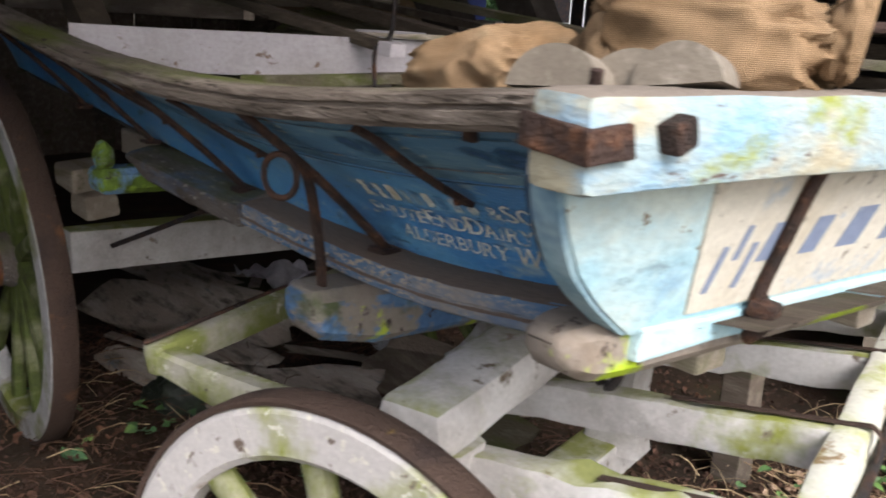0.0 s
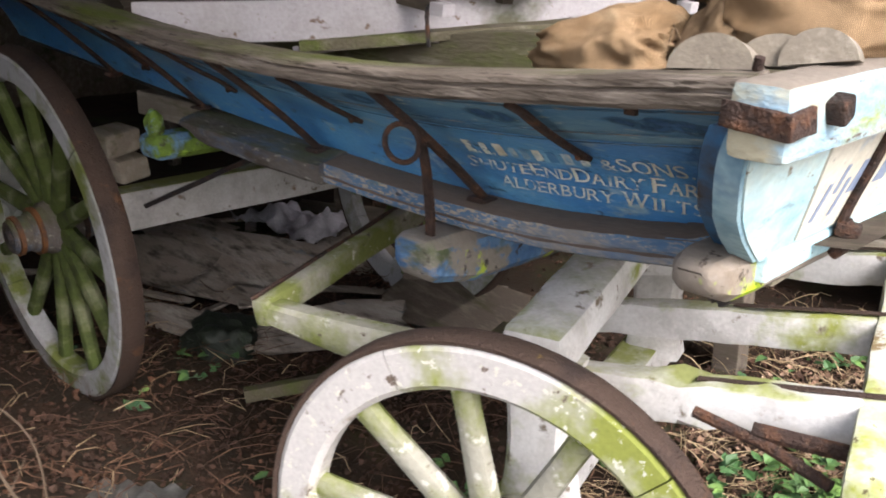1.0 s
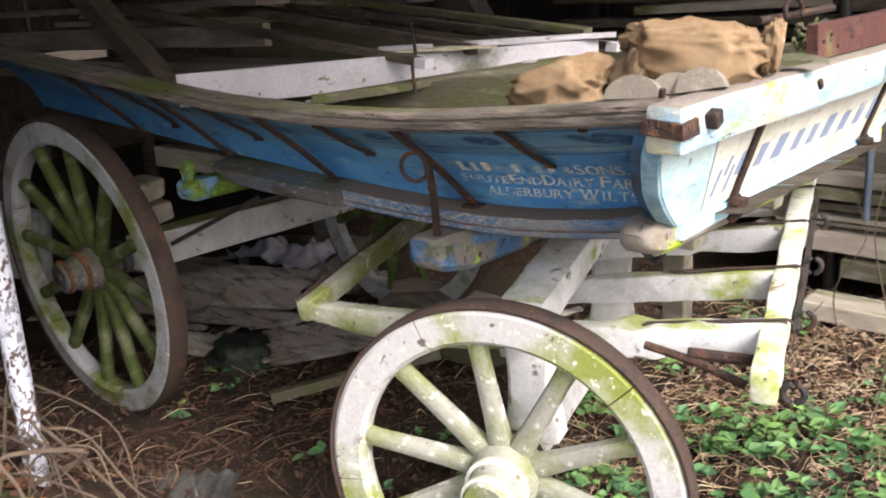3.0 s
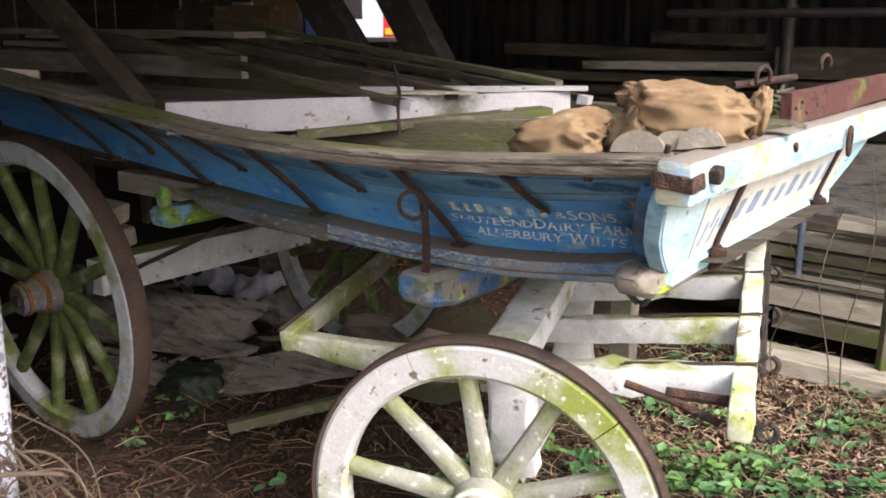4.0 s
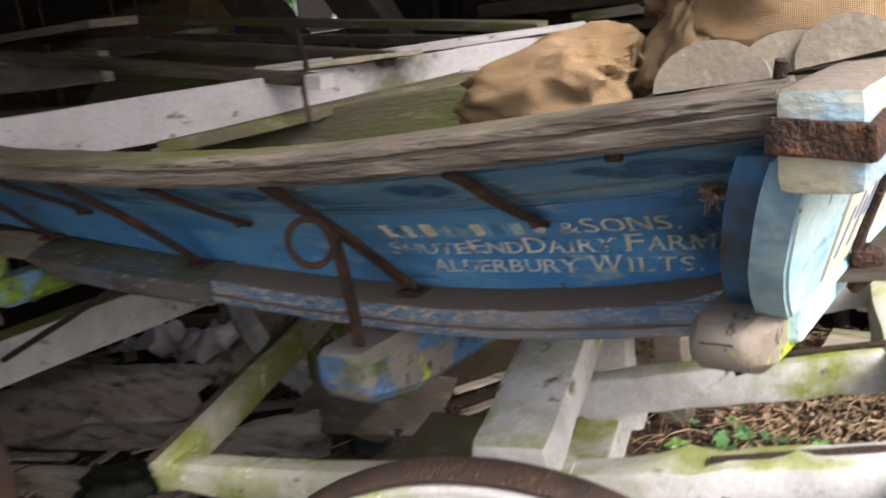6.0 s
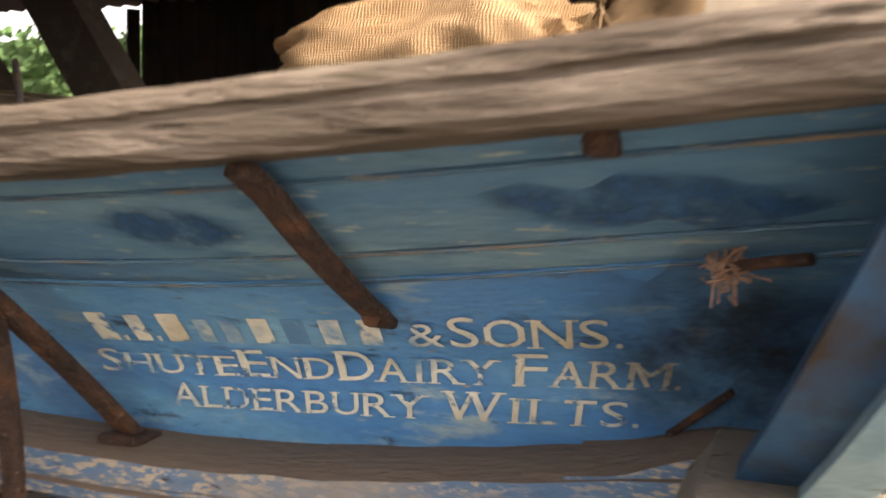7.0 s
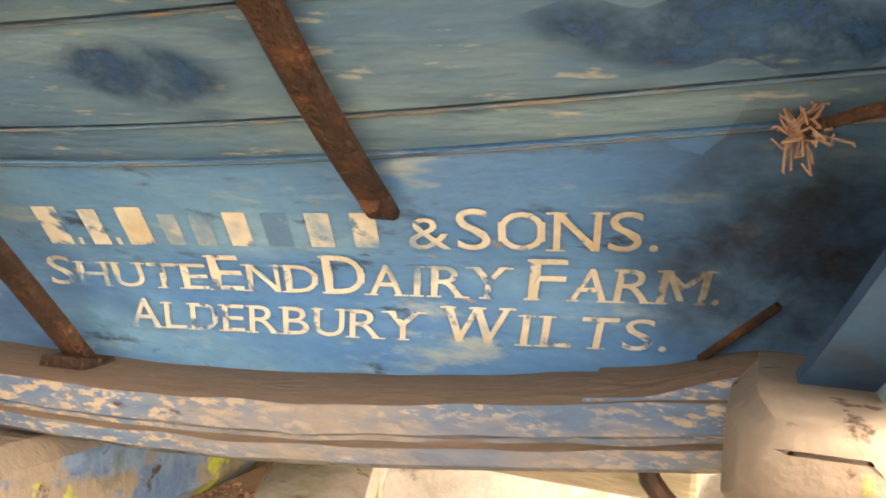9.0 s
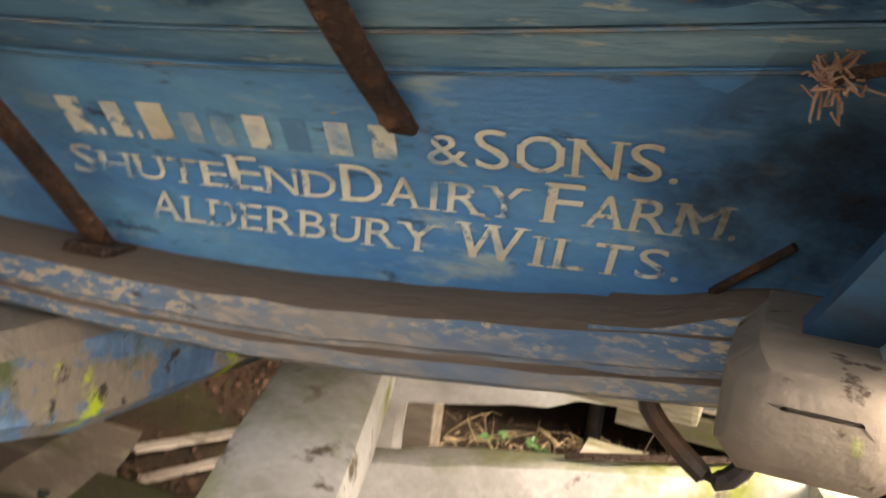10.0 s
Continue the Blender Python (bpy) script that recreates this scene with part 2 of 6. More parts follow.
    "grey_timber": material("grey_weathered_timber", (0.33, 0.28, 0.225), [((0.48, 0.42, 0.35), 6.0, 0.48, 0.7), ((0.11, 0.12, 0.04), 2.5, 0.56, 0.68)], 0.85, 0, 0.5, 50, (0.5, 3, 3), 0.15, island=0.25),
    "mossy_timber": material("green_mossy_timber", (0.11, 0.095, 0.065), [((0.085, 0.10, 0.025), 4.0, 0.48, 0.64), ((0.20, 0.175, 0.14), 8.0, 0.55, 0.72)], 0.9, 0, 0.5, 60, (0.5, 2, 2), 0.1),
    "lime_block": material("lime_green_algae_block", (0.13, 0.20, 0.03), [((0.07, 0.10, 0.02), 9.0, 0.45, 0.62), ((0.30, 0.33, 0.30), 4.5, 0.52, 0.60), ((0.14, 0.25, 0.40), 5.5, 0.55, 0.61), ((0.24, 0.36, 0.04), 16.0, 0.55, 0.64), ((0.05, 0.045, 0.03), 26.0, 0.58, 0.66)], 0.9, 0, 1.0, 70),
    "red_board": material("flaking_dark_red_paint", (0.075, 0.028, 0.022), [((0.12, 0.055, 0.04), 8.0, 0.5, 0.7), ((0.12, 0.13, 0.03), 3.0, 0.56, 0.66), ((0.03, 0.018, 0.018), 26.0, 0.58, 0.66)], 0.8, 0, 0.35, 60),
    "corrugated": material("dark_stained_corrugated_iron", (0.05, 0.043, 0.04), [((0.09, 0.055, 0.035), 4.0, 0.5, 0.7), ((0.025, 0.023, 0.022), 2.0, 0.5, 0.7)], 0.7, 0.3, 0.2, 50),
    "roof_sheet": material("dull_grey_corrugated_sheet", (0.13, 0.125, 0.12), [((0.06, 0.05, 0.042), 5.0, 0.45, 0.64), ((0.19, 0.185, 0.18), 12.0, 0.55, 0.7)], 0.8, 0.0, 0.4, 50),
    "soil": material("dark_earth", (0.032, 0.023, 0.017), [((0.058, 0.034, 0.023), 5.0, 0.45, 0.7), ((0.03, 0.024, 0.018), 14.0, 0.5, 0.7), ((0.045, 0.05, 0.02), 1.3, 0.55, 0.7)], 0.95, 0, 1.0, 40, spec=0.1),
    "leaf": material("dead_brown_leaves", (0.055, 0.028, 0.018), [((0.12, 0.055, 0.03), 3.0, 0.52, 0.68), ((0.04, 0.024, 0.017), 5.0, 0.5, 0.7)], 0.85, 0, 0.2, 60, island=0.5),
    "dry_leaf": material("curled_orange_brown_leaf", (0.26, 0.115, 0.06), [((0.38, 0.20, 0.12), 20.0, 0.48, 0.66), ((0.12, 0.05, 0.03), 30.0, 0.52, 0.68)], 0.85, 0, 0.4, 80),
    "pale_leaf": material("pale_dry_leaf_litter", (0.36, 0.22, 0.15), [((0.50, 0.37, 0.27), 4.0, 0.46, 0.64), ((0.14, 0.07, 0.045), 6.0, 0.52, 0.66)], 0.9, 0, 0.2, 60, island=0.6),
    "straw": material("dry_stems", (0.44, 0.33, 0.20), [((0.22, 0.14, 0.08), 3.0, 0.5, 0.65)], 0.85, 0, 0.2, 60, island=0.4),
    "twig": material("reddish_brown_twigs", (0.075, 0.04, 0.026), [((0.15, 0.085, 0.05), 3.0, 0.5, 0.66)], 0.88, 0, 0.2, 60, island=0.5),
    "ivy": material("ivy_and_weed_leaves", (0.06, 0.13, 0.045), [((0.15, 0.24, 0.06), 3.0, 0.50, 0.66), ((0.04, 0.085, 0.05), 6.0, 0.5, 0.7)], 0.5, 0, 0.2, 60, island=0.6),
    "bramble": material("dry_bramble_stem", (0.09, 0.063, 0.042), [((0.07, 0.045, 0.032), 12.0, 0.45, 0.7)], 0.8, 0, 0.4, 90, island=0.25),
    "pole": material("flaking_white_pole_paint", (0.40, 0.40, 0.45), [((0.07, 0.04, 0.028), 62.0, 0.52, 0.56, 3.0), ((0.07, 0.045, 0.035), 9.0, 0.60, 0.63), ((0.30, 0.31, 0.34), 5.0, 0.5, 0.7)], 0.65, 0, 0.5, 60, (1, 1, 0.7)),
    "rubble": material("broken_grey_board", (0.24, 0.20, 0.17), [((0.36, 0.32, 0.285), 4.0, 0.45, 0.7), ((0.06, 0.05, 0.04), 9.0, 0.5, 0.68), ((0.11, 0.14, 0.17), 5.0, 0.62, 0.7)], 0.92, 0, 0.6, 50, (0.6, 2, 2), island=0.3),
    "black_bag": material("dark_plastic_film", (0.014, 0.018, 0.013), [((0.03, 0.04, 0.025), 9.0, 0.5, 0.66), ((0.11, 0.11, 0.10), 30.0, 0.64, 0.70)], 0.55, 0, 0.6, 40, spec=0.3),
    "rag": material("crumpled_white_sheet", (0.74, 0.70, 0.76), [((0.35, 0.33, 0.37), 6.0, 0.48, 0.7)], 0.7, 0, 0.2, 50),
    "foliage": material("hedge_leaves", (0.05, 0.10, 0.035), [((0.10, 0.18, 0.06), 2.0, 0.45, 0.7)], 0.7, 0, 0.2, 30, island=0.5),
    "letter": material("worn_cream_lettering", (0.62, 0.62, 0.55), [((0.13, 0.30, 0.48), 7.0, 0.52, 0.62), ((0.50, 0.42, 0.29), 5.0, 0.52, 0.70), ((0.09, 0.21, 0.37), 45.0, 0.55, 0.63)], 0.6, 0, 0.1, 90, (1, 1, 1)),
    "letter_faded": material("almost_vanished_lettering", (0.24, 0.36, 0.46), [((0.09, 0.22, 0.40), 9.0, 0.46, 0.58), ((0.5, 0.52, 0.48), 14.0, 0.58, 0.66)], 0.6, 0, 0.1, 90),
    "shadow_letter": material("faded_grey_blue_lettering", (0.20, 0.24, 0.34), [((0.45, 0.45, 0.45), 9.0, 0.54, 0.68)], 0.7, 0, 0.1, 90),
    "blue_box": material("blue_plastic", (0.012, 0.02, 0.12), [((0.03, 0.05, 0.2), 4.0, 0.5, 0.7)], 0.5, 0, 0.05, 30),
    "card": material("brown_cardboard", (0.33, 0.2, 0.1), [((0.25, 0.15, 0.08), 5.0, 0.5, 0.7)], 0.85, 0, 0.1, 40),
    "van_white": material("van_white_paint", (0.75, 0.75, 0.73), [((0.66, 0.66, 0.66), 3.0, 0.5, 0.7)], 0.35, 0, 0.02, 20, spec=0.5),
    "van_red": material("red_reflective_strip", (0.72, 0.02, 0.03), [((0.6, 0.02, 0.03), 3.0, 0.5, 0.7)], 0.4, 0, 0.02, 20, spec=0.5),
    "plate_yellow": material("yellow_plate", (0.8, 0.5, 0.02), [((0.7, 0.42, 0.02), 8.0, 0.5, 0.7)], 0.5, 0, 0.02, 20),
    "white_plastic": material("dirty_white_plastic", (0.6, 0.6, 0.57), [((0.4, 0.4, 0.37), 8.0, 0.5, 0.7)], 0.5, 0, 0.1, 40),
    "jute": material("frayed_brown_twine", (0.30, 0.17, 0.12), [((0.42, 0.28, 0.20), 60.0, 0.45, 0.65)], 0.9, 0, 0.3, 150),
    "patch": material("dark_navy_overpaint", (0.018, 0.08, 0.20), [((0.045, 0.14, 0.28), 9.0, 0.5, 0.65)], 0.5, 0, 0.12, 70, (0.6, 2, 2)),
    # stands for grime and for shade in the panel's right corner
    "grime_shade": material("grime_and_corner_shade", (0.022, 0.022, 0.022), [((0.05, 0.042, 0.034), 14.0, 0.5, 0.68)], 0.7, 0, 0.2, 60),
    # near-black, for the two thick leaning beams
    "black_timber": material("near_black_timber", (0.035, 0.028, 0.024), [((0.07, 0.06, 0.055), 12.0, 0.5, 0.7)], 0.8, 0, 0.2, 60),
    "gravel": material("pale_bounce_gravel", (0.32, 0.295, 0.255), [((0.22, 0.20, 0.17), 9.0, 0.45, 0.7), ((0.42, 0.39, 0.35), 40.0, 0.5, 0.7)], 0.9, 0, 0.8, 80),
    "blue_pipe": material("blue_grey_painted_iron", (0.12, 0.15, 0.20), [((0.2, 0.22, 0.26), 8.0, 0.5, 0.7), ((0.12, 0.06, 0.03), 14.0, 0.62, 0.7)], 0.55, 0.2, 0.2, 60),
}


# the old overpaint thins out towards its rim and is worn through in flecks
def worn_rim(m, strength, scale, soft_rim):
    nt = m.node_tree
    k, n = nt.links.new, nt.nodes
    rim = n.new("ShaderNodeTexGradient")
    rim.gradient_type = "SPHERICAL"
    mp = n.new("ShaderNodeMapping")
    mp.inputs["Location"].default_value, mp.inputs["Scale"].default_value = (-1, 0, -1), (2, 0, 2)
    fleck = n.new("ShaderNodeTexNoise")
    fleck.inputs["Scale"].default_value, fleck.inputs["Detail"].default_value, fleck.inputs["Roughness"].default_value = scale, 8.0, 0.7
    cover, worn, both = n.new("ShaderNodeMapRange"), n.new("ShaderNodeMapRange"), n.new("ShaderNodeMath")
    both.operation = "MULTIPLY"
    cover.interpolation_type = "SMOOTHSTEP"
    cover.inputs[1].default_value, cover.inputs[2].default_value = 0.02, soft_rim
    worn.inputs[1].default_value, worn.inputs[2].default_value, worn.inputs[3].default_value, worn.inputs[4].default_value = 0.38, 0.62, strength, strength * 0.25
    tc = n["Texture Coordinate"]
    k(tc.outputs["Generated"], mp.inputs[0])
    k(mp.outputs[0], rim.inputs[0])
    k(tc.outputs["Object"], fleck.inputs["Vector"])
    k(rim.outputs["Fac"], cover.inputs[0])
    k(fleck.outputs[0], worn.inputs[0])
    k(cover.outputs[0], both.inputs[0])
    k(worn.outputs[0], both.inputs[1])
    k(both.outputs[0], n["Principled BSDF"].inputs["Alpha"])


worn_rim(M["patch"], 0.95, 22.0, 0.5)
# the patch of grime and painted shade fades out at its rim too
worn_rim(M["grime_shade"], 0.95, 10.0, 0.8)


# ---- shape helpers ----
def part(name, bm, mat, parent=None, label=""):
    """Links a bmesh as one mesh object, under parent if given."""
    bmesh.ops.recalc_face_normals(bm, faces=bm.faces)
    me = bpy.data.meshes.new(name)
    bm.to_mesh(me)
    bm.free()
    me.materials.append(M[mat])
    ob = new(name, me)
    if parent is not None:
        ob.parent = parent
    if label:
        tagged(ob, label)
    return ob


def thing(name, bm, mat, label, category, group="", kind=""):
    return tagged(part(name, bm, mat), label, category, group, kind)


def holder(name, m, label, category, group=""):
    ob = new(name)
    ob.empty_display_size = 0.1
    ob.matrix_world = m
    return tagged(ob, label, category, group)


def smooth(ob, angle=40):
    me = ob.data
    me.polygons.foreach_set("use_smooth", [True] * len(me.polygons))
    me.set_sharp_from_angle(angle=radians(angle))
    return ob


def block(bm, m, size, bevel=0.004, wear=0.0, cuts=0, rnd=random):
    """A bevelled block of the given size at pose m; wear: uneven corners; cuts: divisions along its length (x)."""
    b = bmesh.new()
    bmesh.ops.create_cube(b, size=1)
    if cuts:
        bmesh.ops.subdivide_edges(b, edges=[e for e in b.edges if abs(e.verts[0].co.x - e.verts[1].co.x) > 0.5], cuts=cuts)
    bmesh.ops.scale(b, vec=size, verts=b.verts)
    if wear:
        for v in b.verts:
            v.co += Vector((rnd.uniform(-wear, wear), rnd.uniform(-wear, wear), rnd.uniform(-wear, wear)))
    if bevel:
        bmesh.ops.bevel(b, geom=[e for e in b.edges if len(e.link_faces) == 2 and e.calc_face_angle(0) > 0.5], offset=bevel, segments=2, profile=0.6, affect="EDGES")
    bmesh.ops.transform(b, matrix=m, verts=b.verts)
    join(bm, b)


def join(bm, b):
    me = bpy.data.meshes.new("tmp")
    b.to_mesh(me)
    b.free()
    bm.from_mesh(me)
    bpy.data.meshes.remove(me)


def along(p, q, up=(0, 0, 1)):
    """A pose at the middle of p and q with x along the way from p to q; and the length."""
    p, q = Vector(p), Vector(q)
    x = (q - p).normalized()
    y = Vector(up).cross(x)
    y = y.normalized() if y.length > 1e-4 else Vector((0, 1, 0)).cross(x).normalized()
    z = x.cross(y)
    m = Matrix((x, y, z)).transposed().to_4x4()
    m.translation = (p + q) / 2
    return m, (q - p).length


def beam(p, q, w, h, bevel=0.006, wear=0.002, cuts=4, up=(0, 0, 1), bm=None):
    """A timber from p to q, w wide and h high, as a bmesh."""
    bm = bm or bmesh.new()
    m, n = along(p, q, up)
    block(bm, m, (n, w, h), bevel, wear, cuts)
    return bm


def tube(points, radius, sides=8, bm=None, flat=1.0, ends=True, taper=1.0):
    """A swept rod through points; flat squeezes the section; taper: radius at the end."""
    bm = bm or bmesh.new()
    pts = [Vector(p) for p in points]
    rings, ref = [], Vector((0, 0, 1))
    for i, p in enumerate(pts):
        d = (pts[min(i + 1, len(pts) - 1)] - pts[max(i - 1, 0)]).normalized()
        if abs(d.dot(ref)) > 0.97:
            ref = Vector((1, 0, 0))
        a = d.cross(ref).normalized()
        b = a.cross(d)
        r = radius * (1 + (taper - 1) * i / max(1, len(pts) - 1))
        rings.append([bm.verts.new(p + a * math.cos(2 * math.pi * k / sides) * r + b * math.sin(2 * math.pi * k / sides) * r * flat) for k in range(sides)])
    for r0, r1 in zip(rings, rings[1:]):
        for k in range(sides):
            bm.faces.new((r0[k], r0[(k + 1) % sides], r1[(k + 1) % sides], r1[k]))
    if ends:
        bm.faces.new(rings[0][::-1])
        bm.faces.new(rings[-1])
    return bm


def strap(points, width, thick, side, bm=None):
    """A flat iron bar through points; side: direction of its width."""
    bm = bm or bmesh.new()
    pts, side = [Vector(p) for p in points], Vector(side).normalized()
    rings = []
    for i, p in enumerate(pts):
        d = (pts[min(i + 1, len(pts) - 1)] - pts[max(i - 1, 0)]).normalized()
        s = (side - d * side.dot(d)).normalized() * width / 2
        n = d.cross(s).normalized() * thick / 2
        rings.append([bm.verts.new(p + a * s + b * n) for a, b in ((-1, -0.6), (-0.75, -1), (0.75, -1), (1, -0.6), (1, 0.6), (0.75, 1), (-0.75, 1), (-1, 0.6))])
    for r0, r1 in zip(rings, rings[1:]):
        for k in range(8):
            bm.faces.new((r0[k], r0[(k + 1) % 8], r1[(k + 1) % 8], r1[k]))
    bm.faces.new(rings[0][::-1])
    bm.faces.new(rings[-1])
    return bm


def lathe(profile, axis=1, sides=24, bm=None):
    """Turns (radius, place) pairs about the axis (0 x, 1 y, 2 z)."""
    bm = bm or bmesh.new()
    rings = []
    for r, h in profile:
        ring = []
        for k in range(sides):
            a, b = r * math.cos(2 * math.pi * k / sides), r * math.sin(2 * math.pi * k / sides)
            ring.append(bm.verts.new({0: (h, a, b), 1: (a, h, b), 2: (a, b, h)}[axis]))
        rings.append(ring)
    for r0, r1 in zip(rings, rings[1:]):
        for k in range(sides):
            bm.faces.new((r0[k], r0[(k + 1) % sides], r1[(k + 1) % sides], r1[k]))
    bm.faces.new(rings[0][::-1])
    bm.faces.new(rings[-1])
    return bm


def curve(points, n):
    """n points on a smooth line through points (Catmull-Rom)."""
    p = [Vector(points[0]) * 2 - Vector(points[1])] + [Vector(q) for q in points] + [Vector(points[-1]) * 2 - Vector(points[-2])]
    out = []
    for i in range(n):
        s = i / (n - 1) * (len(points) - 1)
        k = min(int(s), len(points) - 2)
        t = s - k
        a, b, c, d = p[k:k + 4]
        out.append(0.5 * (2 * b + (c - a) * t + (2 * a - 5 * b + 4 * c - d) * t * t + (3 * b - a - 3 * c + d) * t ** 3))
    return out


def sheet(rows, thick=0.0, bm=None):
    """A surface through rows of points; thick: given depth along -normal."""
    bm = bm or bmesh.new()
    v = [[bm.verts.new(p) for p in r] for r in rows]
    faces = [bm.faces.new((v[i][j], v[i][j + 1], v[i + 1][j + 1], v[i + 1][j])) for i in range(len(v) - 1) for j in range(len(v[0]) - 1)]
    if thick:
        bmesh.ops.solidify(bm, geom=faces, thickness=thick)
    return bm


def solid(front, back):
    """A closed body between two like grids of points."""
    bm = bmesh.new()
    n, m = len(front), len(front[0])
    a = [[bm.verts.new(p) for p in r] for r in front]
    b = [[bm.verts.new(p) for p in r] for r in back]
    for i in range(n - 1):
        for j in range(m - 1):
            bm.faces.new((a[i][j], a[i][j + 1], a[i + 1][j + 1], a[i + 1][j]))
            bm.faces.new((b[i][j], b[i + 1][j], b[i + 1][j + 1], b[i][j + 1]))
    rim = [(i, 0) for i in range(n)] + [(n - 1, j) for j in range(1, m)] + [(i, m - 1) for i in range(n - 2, -1, -1)] + [(0, j) for j in range(m - 2, 0, -1)]
    for (i, j), (k, l) in zip(rim, rim[1:] + rim[:1]):
        bm.faces.new((a[i][j], a[k][l], b[k][l], b[i][j]))
    return bm


def lerp_table(table, x):
    xs, ys = zip(*table)
    return float(np.interp(x, xs, ys))


# ---- ground ----
def bump(x, y, cx, cy, s):
    return math.exp(-((x - cx) ** 2 + (y - cy) ** 2) / (2 * s * s))


def step(a, b, x):
    t = min(1.0, max(0.0, (x - a) / (b - a)))
    return t * t * (3 - 2 * t)


def ground_z(x, y):
    z = 0.13 * step(-0.6, -2.4, x) + 0.05 * step(2.0, 4.0, y)
    z += 0.36 * step(-0.5, -1.6, y) * step(-4.0, -2.5, x) + 0.50 * bump(x, y, -1.5, -0.78, 0.40)
    z += 0.035 * noise.noise(Vector((x * 1.6, y * 1.6, 0))) + 0.015 * noise.noise(Vector((x * 6, y * 6, 3)))
    return z - 0.02 + 0.95 * step(7.0, 12.0, y)


def ground_axis(n, near, far):
    out = []
    for i in range(n + 1):
        s = 2 * i / n - 1
        out.append(near * s + (far - near) * s ** 9)
    return out


xs = [x - 0.6 for x in ground_axis(170, 4.5, 160)]
ys = [y + 1.2 for y in ground_axis(170, 4.5, 160)]
tagged(smooth(part("ground", sheet([[(x, y, ground_z(x, y)) for x in xs] for y in ys]), "soil")), "dark bare earth under leaf litter and ivy", "ground", kind="structure")


# unseen pale ground, added to bounce light up at the side panel
bm = sheet([[(x, y, ground_z(x, y) + 0.03 - 0.05 * step(-1.05, -0.75, y)) for x in [-0.7 + 0.25 * i for i in range(40)]] for y in [-7.0 + 0.25 * i for i in range(26)]])
tagged(smooth(part("path", bm, "gravel")), "unseen pale gravel added to bounce light onto the wagon side", "path", kind="structure")


# ---- the shed round the wagon ----
def corrugated(x0, x1, p, q, depth=0.018, pitch=0.15, thick=0.002):
    """Corrugated sheeting: waves along x from x0 to x1, straight from p to q, given as (y, z)."""
    n = int((x1 - x0) / pitch * 8)
    d = Vector((0, q[0] - p[0], q[1] - p[1])).normalized()
    nrm = Vector((0, -d.z, d.y))
    rows = []
    for (y, z) in (p, q):
        rows.append([Vector((x0 + (x1 - x0) * i / n, y, z)) + nrm * depth * math.sin(2 * math.pi * i / 8) for i in range(n + 1)])
    return sheet(rows, thick)


# roof out of view; eave heights and edges are set to shape the light
tagged(smooth(part("ceiling", corrugated(-9.0, -0.9, (-1.15, 2.42), (5.6, 2.95)), "corrugated"), 80), "unseen dark corrugated iron shed roof, low eave set to darken the rear", "roof", kind="structure")
tagged(smooth(part("ceiling", corrugated(-0.9, 0.5, (-1.25, 2.48), (5.6, 2.97)), "corrugated"), 80), "unseen dark corrugated iron roof set to shade the wagon front", "roof", kind="structure")
tagged(smooth(part("ceiling", corrugated(0.5, 4.6, (2.7, 2.82), (5.6, 2.95)), "corrugated"), 80), "unseen dark corrugated iron lean-to roof over the back racks", "roof", kind="structure")
tagged(smooth(part("wall_back", corrugated(-3.75, 4.6, (5.4, 0.0), (5.4, 2.95)), "corrugated"), 80), "dark stained corrugated iron back wall", "wall", kind="structure")
bm = bmesh.new()
for i in range(30):
    y = -1.4 + i * 0.24
    if 4.0 < y < 4.95:      # a few boards are broken away
        block(bm, pose(-9.0, y, 0.56), (0.03, 0.23, 1.30), 0.003, 0.01)
        block(bm, pose(-9.0, y, 2.12), (0.03, 0.23, 1.42), 0.003, 0.012)
    else:
        block(bm, pose(-9.0, y, 1.35), (0.03, 0.235, 2.9), 0.003, 0.003)
tagged(part("wall_left", bm, "old_timber"), "dark vertical boards closing the shed's end", "wall", kind="structure")
# unseen boards, added to keep daylight off the left of the wagon
bm = bmesh.new()
for i in range(32):
    block(bm, pose(-8.85 + i * 0.24, -1.05, 1.05), (0.236, 0.03, 2.3), 0.003, 0.003)
tagged(part("wall_front", bm, "old_timber"), "unseen dark boards added to shade the wagon's rear", "wall", kind="structure")
bm = bmesh.new()
for z in (0.1, 0.32, 0.54, 0.76, 0.98, 1.2, 1.42, 1.61):
    block(bm, pose(-6.4, 5.4, z + 0.05), (5.2, 0.03, 0.21), 0.003, 0.003, 6)
tagged(part("wall_low", bm, "old_timber"), "low wall of dark horizontal boards", "wall", kind="structure")

# boards out of view, added to cut side light on the back racks
bm = bmesh.new()
for i in range(14):
    block(bm, pose(4.6, 2.15 + i * 0.24, 1.4), (0.03, 0.236, 2.9), 0.003, 0.003)
tagged(part("wall_right", bm, "old_timber"), "unseen dark boards added to shade the back racks", "wall", kind="structure")

for x, y, r in ((-1.62, 5.2, 0.035), (0.0, 3.55, 0.036), (2.2, 5.2, 0.04), (-3.75, 5.3, 0.05), (-6.2, 5.3, 0.05)):
    bm = tube([(x, y, -0.1), (x, y, 1.4), (x, y, 2.85)], r, 14)
    smooth(thing("shed_post", bm, "dark_iron", "dark iron pipe post holding up the shed roof", "post", "shed posts"))
bm = tube([(-0.7, 3.5, 2.02), (0.6, 3.52, 2.03), (2.4, 3.55, 2.05)], 0.026, 12)
lathe([(0.05, -0.05), (0.052, 0.05)], 2, 14, bm)
for v in bm.verts[-28:]:
    v.co += Vector((0.0, 3.55, 2.02))
smooth(thing("rail_pipe", bm, "dark_iron", "dark iron cross pipe clamped to a post", "pipe"))

